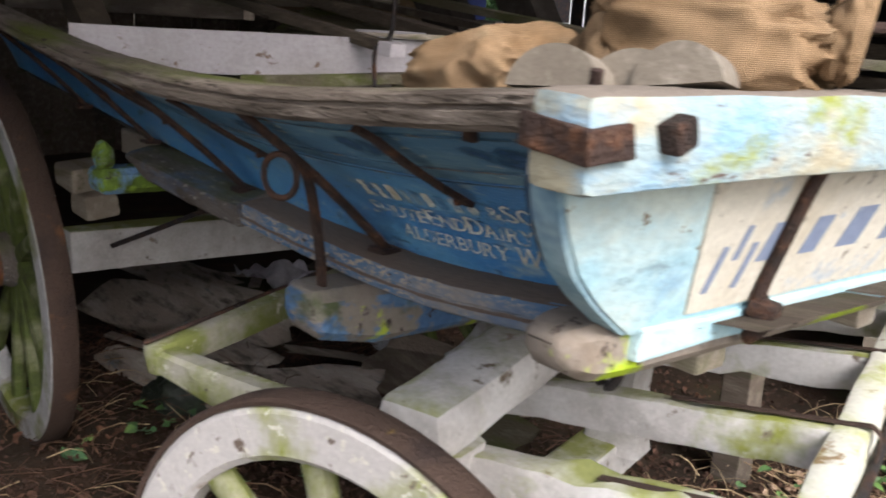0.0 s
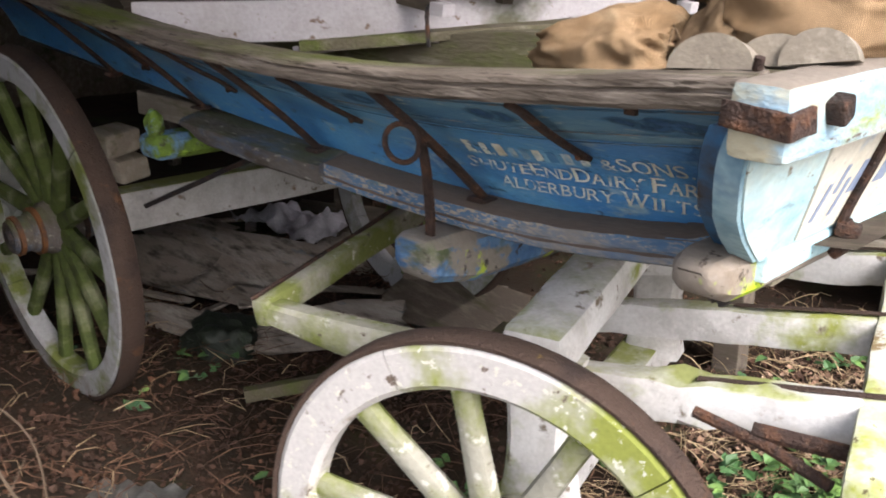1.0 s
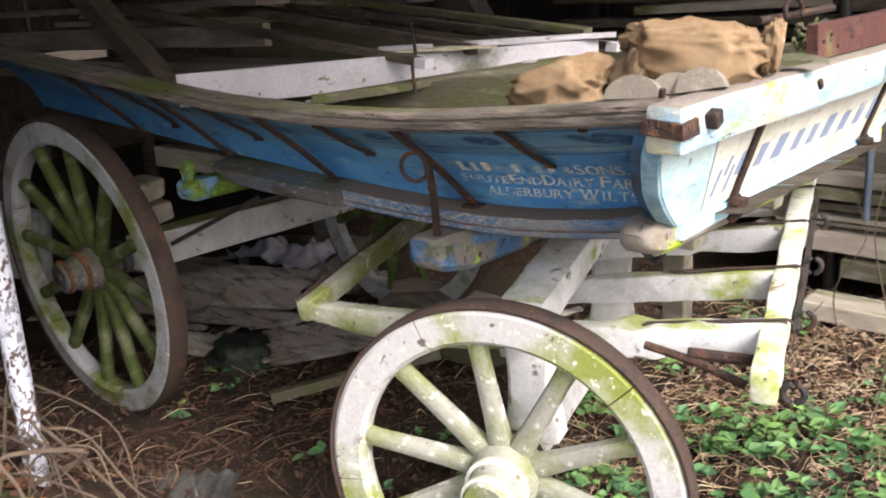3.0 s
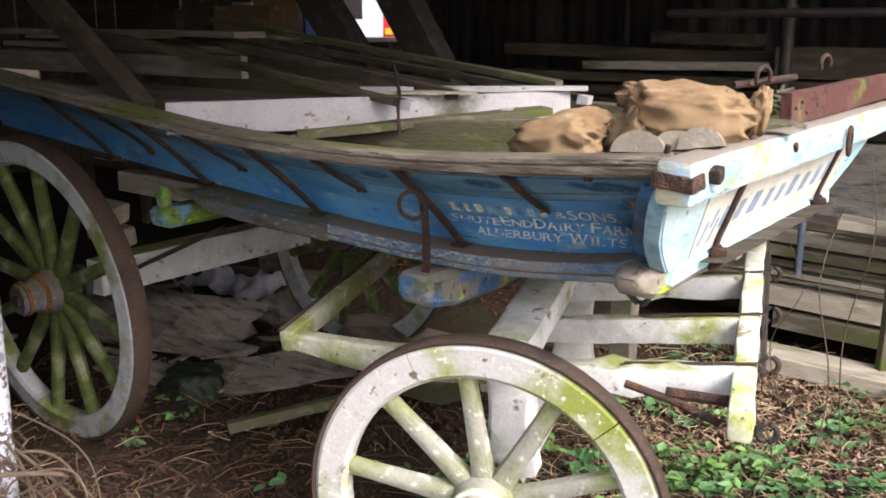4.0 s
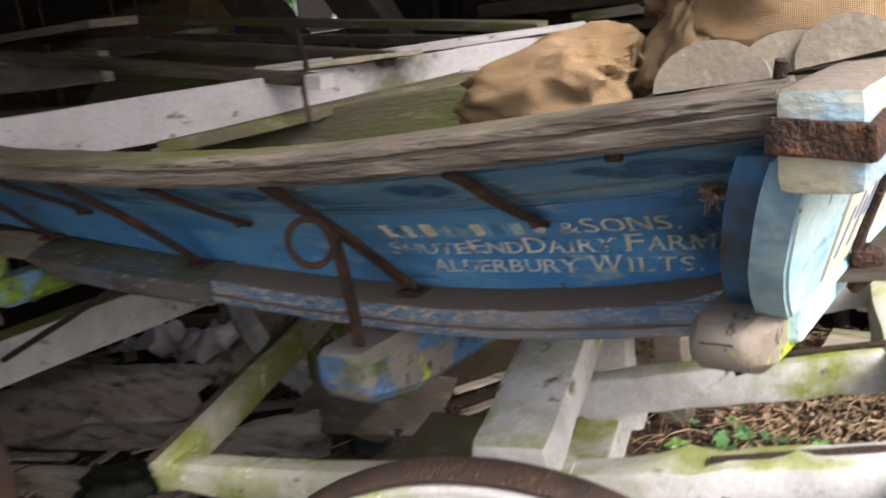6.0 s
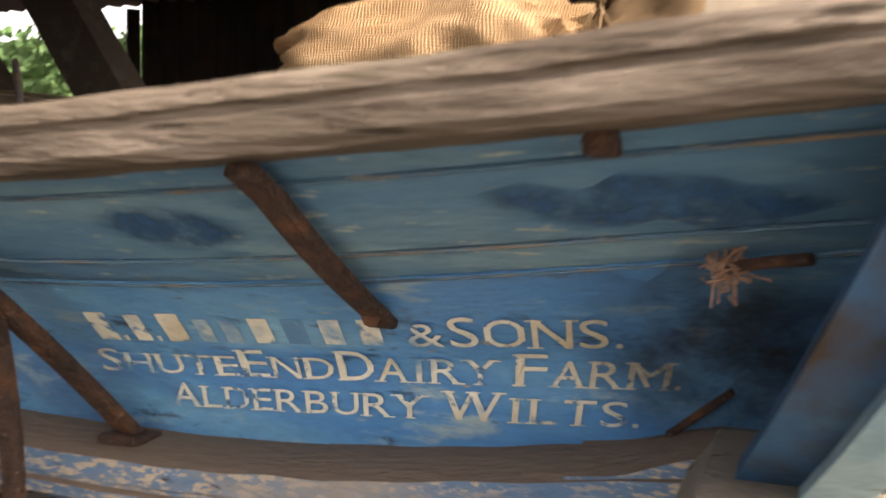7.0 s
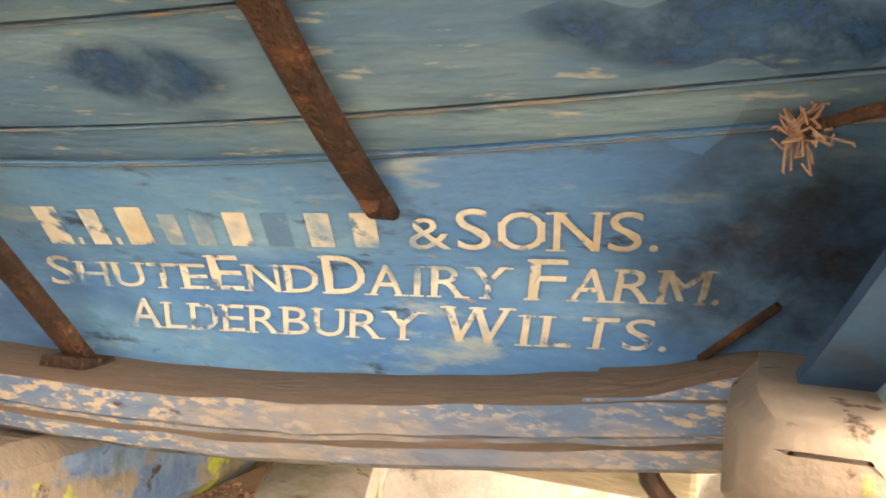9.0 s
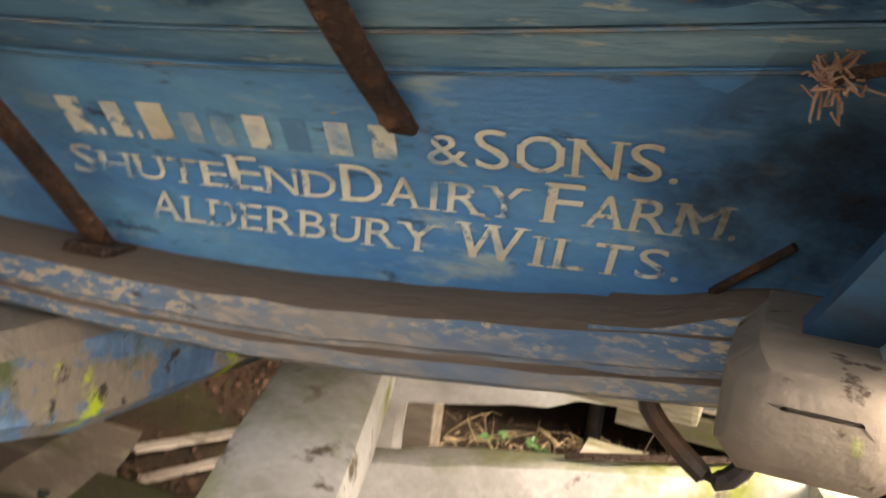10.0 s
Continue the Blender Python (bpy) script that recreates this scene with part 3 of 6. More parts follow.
# flaking white pole at the eave
pole = [(-1.38, -0.60, 0.35), (-1.365, -0.60, 1.0), (-1.35, -0.60, 1.8), (-1.342, -0.60, 2.44)]
smooth(thing("eave_pole", tube(curve(pole, 14), 0.036, 18), "pole", "flaking white painted pole with rust spots, set in earth", "pole"))


# ---- the farm wagon ----
wagon = holder("farm_wagon", pose(0, 0, 0), "old blue bow-sided farm wagon with white mossy wheels", "wagon")
W = pose(0.3, 0, 0, 0, 0, -5)      # the body's frame: x ahead, y across
F = pose(0, 0, 0, 0, 0, 12.8)      # the turned forecarriage's frame
WIDE = 1.85


def body(name, bm, mat, label="", parent=None):
    bmesh.ops.transform(bm, matrix=W, verts=bm.verts)
    return part(name, bm, mat, parent or wagon, label)


def fore(name, bm, mat, label="", parent=None):
    bmesh.ops.transform(bm, matrix=F, verts=bm.verts)
    return part(name, bm, mat, parent or wagon, label)


RAIL_Z = [(-3.6, 1.80), (-2.85, 1.715), (-2.45, 1.675), (-2.07, 1.637), (-1.73, 1.603), (-1.42, 1.577), (-1.2, 1.565), (-0.9, 1.558), (-0.63, 1.56), (-0.36, 1.573), (-0.09, 1.594), (0.14, 1.617), (0.3, 1.63)]
BASE_Z = [(-3.6, 1.47), (-2.6, 1.39), (-2.1, 1.35), (-1.8, 1.33), (-1.5, 1.308), (-1.22, 1.29), (-0.96, 1.278), (-0.74, 1.273), (-0.5, 1.275), (-0.27, 1.29), (-0.08, 1.317), (0.2, 1.36)]
PROFILE = [(0.0, 0.36), (0.33, 0.305), (0.56, 0.228), (0.72, 0.15), (0.77, 0.125), (0.95, 0.035), (1.0, 0.0)]


def soft_table(table, u):
    return sum(lerp_table(table, u + d) * w for d, w in ((-0.12, 1), (-0.06, 2), (0, 2), (0.06, 2), (0.12, 1))) / 8


def rail_z(u):
    return soft_table(RAIL_Z, u)


def base_z(u):
    return soft_table(BASE_Z, u)


def side(u, f, out=0.0):
    """A point of the near side of the body: f from 0 at the sill to 1 at the top rail; out: metres proud of it."""
    zb, zr = base_z(u), rail_z(u)
    if f < 0.985:
        # the boards end against the leaning headboard
        u = min(u, 0.148 + (zb + f * (zr - zb) - 1.345) * 0.405)
    v = lerp_table(PROFILE, f)
    a, b = lerp_table(PROFILE, max(0, f - 0.06)), lerp_table(PROFILE, min(1, f + 0.06))
    n = Vector((0, -(zr - zb) * 0.12, b - a)).normalized()
    return Vector((u, v, zb + f * (zr - zb))) + n * out


def frac(u, z):
    return (z - base_z(u)) / (rail_z(u) - base_z(u))


def far(bm):
    """Mirrors a near part to the far side."""
    for v in bm.verts:
        v.co.y = WIDE - v.co.y
    bmesh.ops.reverse_faces(bm, faces=bm.faces)
    return bm


STATIONS = [0.25 - 3.75 * i / 46 for i in range(47)]
PLANKS = [(-0.03, 0.652, "blue", "faded blue lettered side panel"), (0.660, 0.734, "upper_blue", ""), (0.742, 0.933, "upper_blue", "chalky blue-green side board with dark patches"), (0.941, 1.0, "upper_blue", "")]
for lo, hi, mat, label in PLANKS:
    n = max(2, int((hi - lo) * 14))
    grid = [lo + (hi - lo) * j / n for j in range(n + 1)]
    bm = solid([[side(u, g, -0.002 * (g in (lo, hi))) for u in STATIONS] for g in grid], [[side(u, g, -0.02) for u in STATIONS] for g in grid])
    smooth(body("side_board", bm, mat, label), 50)
    bm = solid([[side(u, g) for u in STATIONS[::2]] for g in grid], [[side(u, g, -0.02) for u in STATIONS[::2]] for g in grid])
    smooth(body("side_board", far(bm), "mossy_timber", "moss-stained far side board" if label else ""), 50)
for f in (0.6495, 0.7365, 0.9355):
    bm = sheet([[side(u, f + d, out) for u in STATIONS] for d, out in ((-0.0022, 0.0002), (-0.001, 0.0011), (0.001, 0.0011), (0.0022, -0.001))])
    smooth(body("bead", bm, "bare_bead", "worn bare wooden bead along a board joint" if f < 0.7 else ""), 60)
bm = solid([[side(u, -0.03 + 1.02 * j / 12, -0.008) for u in STATIONS] for j in range(13)], [[side(u, -0.03 + 1.02 * j / 12, -0.026) for u in STATIONS] for j in range(13)])
smooth(body("backing_board", bm, "old_timber"), 50)


def swept(section, stations, wobble=0.0):
    """A timber along the body with a section of (y, z) corners given by a function of u."""
    bm = bmesh.new()
    rings = []
    for u in stations:
        j = Vector((0, noise.noise((u * 3, 0, 1)), noise.noise((u * 3, 5, 1)))) * wobble
        rings.append([bm.verts.new(Vector((u, y + noise.noise((u * 14, k, 2)) * wobble, z + noise.noise((u * 14, k, 7)) * wobble)) + j) for k, (y, z) in enumerate(section(u))])
    m = len(rings[0])
    for a, b in zip(rings, rings[1:]):
        for k in range(m):
            bm.faces.new((a[k], a[(k + 1) % m], b[(k + 1) % m], b[k]))
    bm.faces.new(rings[0][::-1])
    bm.faces.new(rings[-1])
    return bm


def rail_section(u):
    z = rail_z(u)
    return [(0.012, z - 0.004), (-0.034, z - 0.002), (-0.042, z + 0.006), (-0.043, z + 0.022), (-0.037, z + 0.025), (-0.037, z + 0.029), (-0.042, z + 0.032), (-0.040, z + 0.043), (-0.030, z + 0.049), (0.028, z + 0.052), (0.036, z + 0.044), (0.036, z + 0.0)]


FINE = [0.22 - 3.75 * i / 120 for i in range(121)]
smooth(body("top_rail", swept(rail_section, FINE, 0.0025), "rail", "weathered grey moss-streaked top rail"), 35)
smooth(body("top_rail", far(swept(rail_section, FINE[::3], 0.002)), "mossy_timber", "green mossy far top rail"), 35)


def sill_section(u):
    z = base_z(u) - 0.03 * max(0.0, -1.1 - u)
    return [(0.40, z - 0.002), (0.355, z - 0.003), (0.285, z - 0.011), (0.272, z - 0.017), (0.270, z - 0.042), (0.275, z - 0.045), (0.275, z - 0.049), (0.268, z - 0.053), (0.270, z - 0.067), (0.28, z - 0.073), (0.40, z - 0.073)]


def rear_sill_section(u):
    z = base_z(u) - 0.03 * max(0.0, -1.1 - u) + 0.004
    low = 0.082 - 0.035 * step(-1.75, -1.92, u)
    return [(0.40, z), (0.33, z - 0.004), (0.272, z - 0.02), (0.256, z - 0.028), (0.254, z - low + 0.01), (0.264, z - low), (0.40, z - low)]


SILL = [0.06 - 1.22 * i / 60 for i in range(61)]
REAR_SILL = [-1.165 - 0.755 * i / 40 for i in range(41)]
smooth(body("sill", swept(sill_section, SILL, 0.003), "sill", "flaking blue and grey moulded sill"), 35)
smooth(body("sill", swept(rear_sill_section, REAR_SILL, 0.004), "mossy_sill", "dull grey rear sill with moss along its top"), 35)
TIP = [0.052 - 0.13 * i / 16 for i in range(17)]
tip = swept(lambda u: [(0.36, base_z(u) - 0.01), (0.276, base_z(u) - 0.03), (0.276, base_z(u) - 0.012 + 0.014 * step(-0.04, 0.05, u)), (0.30, base_z(u) - 0.004 + 0.016 * step(-0.04, 0.05, u)), (0.36, base_z(u) + 0.002 + 0.010 * step(-0.04, 0.05, u))], TIP, 0.001)
smooth(body("sill_tip", tip, "sill", "upturned blue end of the sill"), 35)
smooth(body("sill", far(swept(sill_section, SILL[::3], 0.003)), "sill"), 35)
for i in range(6):
    v0 = 0.36 + i * 0.19
    bm = sheet([[Vector((u, v, base_z(u) - 0.02 - 0.002 * (i % 2))) for u in STATIONS[::3]] for v in (v0, v0 + 0.186)], 0.025)
    body("floor_board", bm, "old_timber", "dark weathered wagon floor board" if i == 0 else "")


# iron stays from the rail down to the side
def stay(u, f_low, wide=0.027):
    pts = [side(u + 0.002 * (1 - i / 9), 1.0 - (1.0 - f_low) * i / 9, 0.012 + 0.006 * math.sin(math.pi * i / 9)) for i in range(10)]
    bm = strap(pts, wide, 0.011, (1, 0, 0))
    tip = side(u, f_low + 0.03, 0.012)
    lathe([(0.009, -0.012), (0.009, -0.004), (0.005, 0.0)], 1, 8, bm)
    for v in bm.verts[-24:]:
        v.co += tip + Vector((0, -0.006, 0))
    return bm


for u in (-0.238, -0.945, -1.58, -2.2):
    body("iron_stay", stay(u, frac(u, 1.43) if u < -0.5 else frac(u, 1.451)), "rust", "short rusted iron stay" if u == -0.238 else "")
for u in (-0.608, -1.25, -1.88, -2.5):
    top, low = side(u - 0.012, 1.0, 0.006), side(u, 0.03, 0.03)
    pts = [top.lerp(low, i / 9) + Vector((0, 0.006, 0.006)) * math.sin(math.pi * i / 9) for i in range(10)]
    body("iron_stay", strap(pts, 0.032, 0.014, (1, 0, 0)), "rust", "long rusted iron strut" if u == -0.608 else "")
    foot = side(u, 0.0, 0.0) + Vector((0, -0.04, -0.004))
    bm = bmesh.new()
    block(bm, Matrix.Translation(foot), (0.055, 0.05, 0.012), 0.004, 0.002)
    body("stay_foot", bm, "rust")
hang = [(-0.615, 0.10, 1.475), (-0.622, 0.135, 1.44), (-0.635, 0.165, 1.36), (-0.655, 0.195, 1.25), (-0.668, 0.208, 1.175)]
body("hanger_bar", strap(curve(hang, 14), 0.026, 0.014, (1, 0, 0)), "rust", "rusted upright hanger bar")
bm = bmesh.new()
ring_c = Vector((-0.615, 0.075, 1.437))
tube([ring_c + Vector((math.cos(a) * 0.042, 0.012 * math.cos(a), math.sin(a) * 0.042)) for a in [2 * math.pi * k / 24 for k in range(25)]], 0.0065, 8, bm, ends=False)
smooth(body("iron_ring", bm, "rust", "rusted lashing ring"))
bm = bmesh.new()
block(bm, Matrix.Translation(side(0.005, 0.980, 0.006)), (0.024, 0.014, 0.016), 0.005, 0.002)
body("rail_nut", bm, "rust")

# headboard at the front
def head_u(z):
    return 0.165 + (z - 1.345) * 0.405


EDGE = [(1.335, 0.175), (1.36, 0.135), (1.40, 0.075), (1.45, 0.012), (1.50, -0.03), (1.54, -0.06), (1.575, -0.078), (1.62, -0.083)]


def edge_v(z):
    return lerp_table(EDGE, z)


def head_face(v0, v1, z0, z1, front, back, nz=8, nv=10):
    """A slab of the leaning headboard between two side lines (functions of z), front and back: metres ahead of its plane."""
    def layer(ahead):
        return [[(head_u(z) + ahead, v0(z) + (v1(z) - v0(z)) * j / nv, z) for j in range(nv + 1)] for z in [z0 + (z1 - z0) * i / nz for i in range(nz + 1)]]

    return solid(layer(front), layer(back))


bm = head_face(lambda z: edge_v(z) + 0.012, lambda z: WIDE - edge_v(z) - 0.012, 1.335, 1.575, 0.0, -0.03, 10, 20)
body("headboard", bm, "pale_blue", "chalky pale blue headboard")
bm = head_face(lambda z: 0.215 + (1.545 - z) * 0.40, lambda z: WIDE - 0.215 - (1.545 - z) * 0.40, 1.352, 1.566, 0.004, -0.002)
body("sign_panel", bm, "cream", "chalky cream painted sign panel")
for mirrored in (False, True):
    bm = head_face(edge_v, lambda z: edge_v(z) + 0.05, 1.337, 1.60, -0.003, -0.044, 16, 2)
    smooth(body("corner_post", far(bm) if mirrored else bm, "post_blue", "pale blue curved corner post"), 40)
    bm = head_face(lambda z: edge_v(z) + 0.034, lambda z: edge_v(z) + 0.09, 1.330, 1.60, -0.042, -0.090, 16, 2)
    smooth(body("inner_post", far(bm) if mirrored else bm, "dark_blue", "dark blue inner corner post"), 40)
# bars stand for the worn name on the sign
rnd = random.Random(4)
v = 0.40
while v < WIDE - 0.36:
    w = rnd.uniform(0.07, 0.105)
    if rnd.random() < 0.85:
        z0, h = 1.425, rnd.uniform(0.055, 0.075)
        bm = head_face(lambda z, v=v: v + (z - z0) * 0.10, lambda z, v=v, w=w: v + w * 0.62 + (z - z0) * 0.10, z0, z0 + h, 0.0052, 0.003, 2, 2)
        body("lettering_bar", bm, "shadow_letter")
    v += w + 0.035
for k, v in enumerate((0.30, 0.335, 0.37)):
    bm = head_face(lambda z, v=v: v, lambda z, v=v: v + 0.014, 1.385 + 0.05 * (k % 2), 1.46 + 0.03 * (k % 2), 0.0052, 0.003, 2, 2)
    body("lettering_bar", bm, "shadow_letter")

bm = bmesh.new()
L = WIDE + 0.226
block(bm, pose(0.283, WIDE / 2, 1.624, 0, 0, 90), (L, 0.088, 0.106), 0.018, 0.003, 16)
smooth(body("head_rail", bm, "head_rail", "heavy headboard rail with flaking blue and cream paint"), 45)
bm = bmesh.new()
for p, q, w in (((0.238, -0.117, 1.634), (0.330, -0.117, 1.624), 0), ((0.331, -0.119, 1.624), (0.332, -0.062, 1.630), 1)):
    m, n = along(p, q)
    block(bm, m, (n + 0.008, 0.010, 0.036), 0.003, 0.0015, 3)
body("corner_iron", bm, "rust", "rusted iron corner strap")
bm = bmesh.new()
block(bm, pose(0.337, 0.009, 1.636, 20, 0, 0), (0.028, 0.036, 0.036), 0.006, 0.002)
body("square_bolt", bm, "rust", "square rusted bolt head")
bm = bmesh.new()
block(bm, pose(0.331, 0.62, 1.635, 30, 0, 0), (0.012, 0.016, 0.024), 0.003, 0.001)
body("square_bolt", bm, "rust")
ringc = Vector((0.338, 1.16, 1.62))
bm = tube([ringc + Vector((0.006, math.cos(a) * 0.016, math.sin(a) * 0.045 - 0.02)) for a in [2 * math.pi * k / 20 for k in range(21)]], 0.007, 8, ends=False)
smooth(body("iron_link", bm, "rust", "rusted iron link on the headboard rail"))
for v in (0.43, WIDE - 0.43):
    pts = curve([(0.272, v, 1.578), (0.25, v + 0.004, 1.53), (0.222, v + 0.012, 1.46), (0.19, v + 0.022, 1.38), (0.182, v + 0.026, 1.345)], 12)
    body("sign_iron", strap(pts, 0.03, 0.012, (0, 1, 0)), "rust", "curved rusted iron over the sign")
    bm = tube(curve([(0.19, v + 0.02, 1.36), (0.2, v + 0.026, 1.335), (0.195, v + 0.028, 1.315), (0.17, v + 0.028, 1.29)], 8), 0.013, 8)
    block(bm, pose(0.195, v + 0.026, 1.342, 0, 10, 15), (0.045, 0.05, 0.025), 0.008, 0.003)
    smooth(body("iron_hook", bm, "rust"))

# cross beams under the body
def rounded_beam(u0, u1, v0, v1, z0, z1, drop=0.0, nose=0.06, start=0.62):
    """A beam across the body with a rounded near end; drop: metres by which its end is cut away below."""
    bm = bmesh.new()
    rings = [(v0 + nose * (1 - math.cos(math.pi / 2 * i / 6)), start + (1 - start) * math.sin(math.pi / 2 * i / 6)) for i in range(7)] + [(v0 + 0.16, 1.0), (v1, 1.0)]
    prev = None
    uc, zt = (u0 + u1) / 2, z1
    for y, s in rings:
        hu, hz = (u1 - u0) / 2 * s, (z1 - z0) * s
        lift = drop * max(0.0, 1 - (y - v0) / 0.22)
        zz0 = zt - hz + lift - (1 - s) * 0.01
        zz1 = zt - (1 - s) * 0.03
        b = min(hu, hz) * 0.3
        ring = [bm.verts.new((uc + a, y, z)) for a, z in ((-hu, zz0 + b), (-hu + b, zz0), (hu - b, zz0), (hu, zz0 + b), (hu, zz1 - b), (hu - b, zz1), (-hu + b, zz1), (-hu, zz1 - b))]
        if prev:
            for k in range(8):
                bm.faces.new((prev[k], prev[(k + 1) % 8], ring[(k + 1) % 8], ring[k]))
        else:
            bm.faces.new(ring[::-1])
        prev = ring
    bm.faces.new(prev)
    return bm


smooth(body("front_cross_beam", rounded_beam(0.035, 0.15, 0.085, WIDE - 0.1, 1.258, 1.350, 0.01, 0.075, 0.35), "beam_end", "bare grey beam end with lime algae"), 40)
bm = bmesh.new()
block(bm, pose(0.155, WIDE / 2 + 0.02, 1.318, 0, 0, 90), (WIDE - 0.36, 0.03, 0.045), 0.006, 0.004, 8)
body("front_fascia", bm, "pale_blue", "ragged pale blue lower edge board")
smooth(body("cross_beam", rounded_beam(-0.757, -0.612, 0.16, WIDE - 0.2, 1.045, 1.192, 0.045, 0.03), "beam_blue", "worn blue cross beam with brown and lime patches"), 40)
smooth(body("cross_beam", rounded_beam(-2.10, -1.97, 0.19, WIDE - 0.3, 1.15, 1.232, 0.0, 0.03), "lime_block", "lime green algae-covered rear bolster"), 40)
bm = bmesh.new()
bmesh.ops.create_icosphere(bm, subdivisions=3, radius=1)
for v in bm.verts:
    k = 1 + 0.25 * noise.noise(v.co * 1.7)
    v.co = Vector((-2.03 + v.co.x * 0.034 * k * (1.25 if v.co.z < -0.4 else 0.8), 0.225 + v.co.y * 0.032 * k, 1.268 + v.co.z * 0.05 * k))
smooth(body("bolster_knob", bm, "lime_block", "lime green algae-covered peg"))
body("axle_bed", beam((-2.70, 0.3, 0.80), (-2.70, WIDE - 0.2, 0.80), 0.12, 0.17, 0.01, 0.004), "white", "dirty white rear axle bed")
for v, z, h, s in ((0.40, 0.99, 0.1, 0.13), (0.36, 1.10, 0.09, 0.15)):
    bm = bmesh.new()
    block(bm, pose(-2.66, v, z, 4, 6, 8), (s, s * 1.1, h), 0.02, 0.008)
    body("packing_block", bm, "grey_timber")
body("under_strut", beam((-2.62, 0.45, 0.82), (-2.3, 0.75, 1.02), 0.03, 0.02, 0.003), "dark_iron")
body("side_bearer", beam((-2.9, 0.64, 1.2), (0.0, 0.64, 1.19), 0.09, 0.1, 0.008, 0.004, 8), "grey_timber", "long grey bearer under the floor")
body("side_bearer", beam((-2.9, WIDE - 0.64, 1.2), (0.0, WIDE - 0.64, 1.19), 0.09, 0.1, 0.008, 0.004, 8), "grey_timber")


# ---- wheels ----
def wheel(name, m, R, spokes, turn, mats, label, width=0.07, deep=0.10, dish=0.05):
    """A spoked wagon wheel at pose m, its axle along y with the outer face towards -y. The nave carries the parts."""
    felloe_mat, spoke_mat = mats
    k = R / 0.525
    nave = lathe([(0.035, -0.185), (0.062, -0.19), (0.07, -0.18), (0.072, -0.12), (0.082, -0.11), (0.09, -0.075), (0.105, -0.05), (0.11, 0.0), (0.105, 0.05), (0.085, 0.08), (0.078, 0.14), (0.05, 0.145)], 1, 28)
    nave = smooth(part(name, nave, "spoke_mossy" if R < 0.6 else "mossy_sill", wagon, label), 35)
    nave.matrix_world = m
    for y, r, mat in ((-0.162, 0.0735, "bright_rust" if R > 0.6 else "splinter"), (-0.088, 0.0905, "bright_rust" if R > 0.6 else "splinter"), (0.085, 0.088, "rust")):
        bm = lathe([(r, y - 0.011), (r + 0.006, y - 0.009), (r + 0.006, y + 0.009), (r, y + 0.011)], 1, 28)
        smooth(part("hub_band", bm, mat, nave), 30)
    bm = lathe([(0.025, -0.2), (0.03, -0.17), (0.03, -0.1)], 1, 12)
    part("axle_end", bm, "dark_iron", nave)
    n = spokes // 2
    for i in range(n):
        a0, a1 = turn + 2 * math.pi * (i + 0.25) / n + 0.004, turn + 2 * math.pi * (i + 1.25) / n - 0.004
        bm = bmesh.new()
        rings = []
        for s in range(13):
            a = a0 + (a1 - a0) * s / 12
            ring = []
            for r, y in ((R - 0.012, -width / 2), (R, -width / 2 + 0.008), (R, width / 2), (R - deep, width / 2), (R - deep - 0.004, width / 2 - 0.012), (R - deep - 0.004, -width / 2 + 0.014), (R - deep + 0.01, -width / 2)):
                ring.append(bm.verts.new((math.cos(a) * r, y - dish, math.sin(a) * r)))
            rings.append(ring)
        for p, q in zip(rings, rings[1:]):
            for j in range(7):
                bm.faces.new((p[j], p[(j + 1) % 7], q[(j + 1) % 7], q[j]))
        bm.faces.new(rings[0][::-1])
        bm.faces.new(rings[-1])
        smooth(part("felloe", bm, felloe_mat, nave), 30)
    bm = bmesh.new()
    rings = []
    for s in range(72):
        a = 2 * math.pi * s / 72
        rings.append([bm.verts.new((math.cos(a) * r, y - dish, math.sin(a) * r)) for r, y in ((R + 0.001, -width / 2 + 0.002), (R + 0.010, -width / 2 - 0.001), (R + 0.016, -width / 2 + 0.006), (R + 0.016, width / 2 - 0.004), (R + 0.010, width / 2 + 0.002), (R + 0.001, width / 2))])
    for p, q in zip(rings, rings[1:] + rings[:1]):
        for j in range(6):
            bm.faces.new((p[j], p[(j + 1) % 6], q[(j + 1) % 6], q[j]))
    smooth(part("tyre", bm, "tyre", nave, "rusted iron tyre"), 50)
    bm = bmesh.new()
    prev = None
    for s in range(9):
        t = s / 8
        r = 0.09 + (R - deep - 0.085) * t
        w = (0.036 - 0.010 * t + 0.006 * (2 * t - 1) ** 4) * (0.9 + 0.1 * k)
        d = (0.030 - 0.006 * t) * (0.9 + 0.1 * k)
        y = -dish * t * 0.9
        ring = [bm.verts.new((r, y + b * d, c * w)) for b, c in ((-1, -0.35), (-0.75, -0.8), (0.2, -1), (1, -0.6), (1, 0.6), (0.2, 1), (-0.75, 0.8), (-1, 0.35))]
        if prev:
            for j in range(8):
                bm.faces.new((prev[j], prev[(j + 1) % 8], ring[(j + 1) % 8], ring[j]))
        else:
            bm.faces.new(ring[::-1])
        prev = ring
    bm.faces.new(prev)
    first = smooth(part("spoke", bm, spoke_mat, nave), 35)
    for i in range(spokes):
        ob = first if i == 0 else new("spoke", first.data)
        ob.parent = nave
        ob.matrix_basis = pose(0, 0, 0, 0, -math.degrees(turn + 2 * math.pi * i / spokes), 0)
    return nave


fc = F.inverted() @ Vector((-0.03, 0.057, 0.525))
wheel("front_wheel", F @ pose(fc.x + 0.018, fc.y + 0.06, fc.z + 0.008, 1, 0, 0), 0.545, 10, radians(97), ("felloe", "spoke_mossy"), "white front wheel with green algae and rusted tyre")
rc = W.inverted() @ Vector((-2.476, 0.34, 0.78))
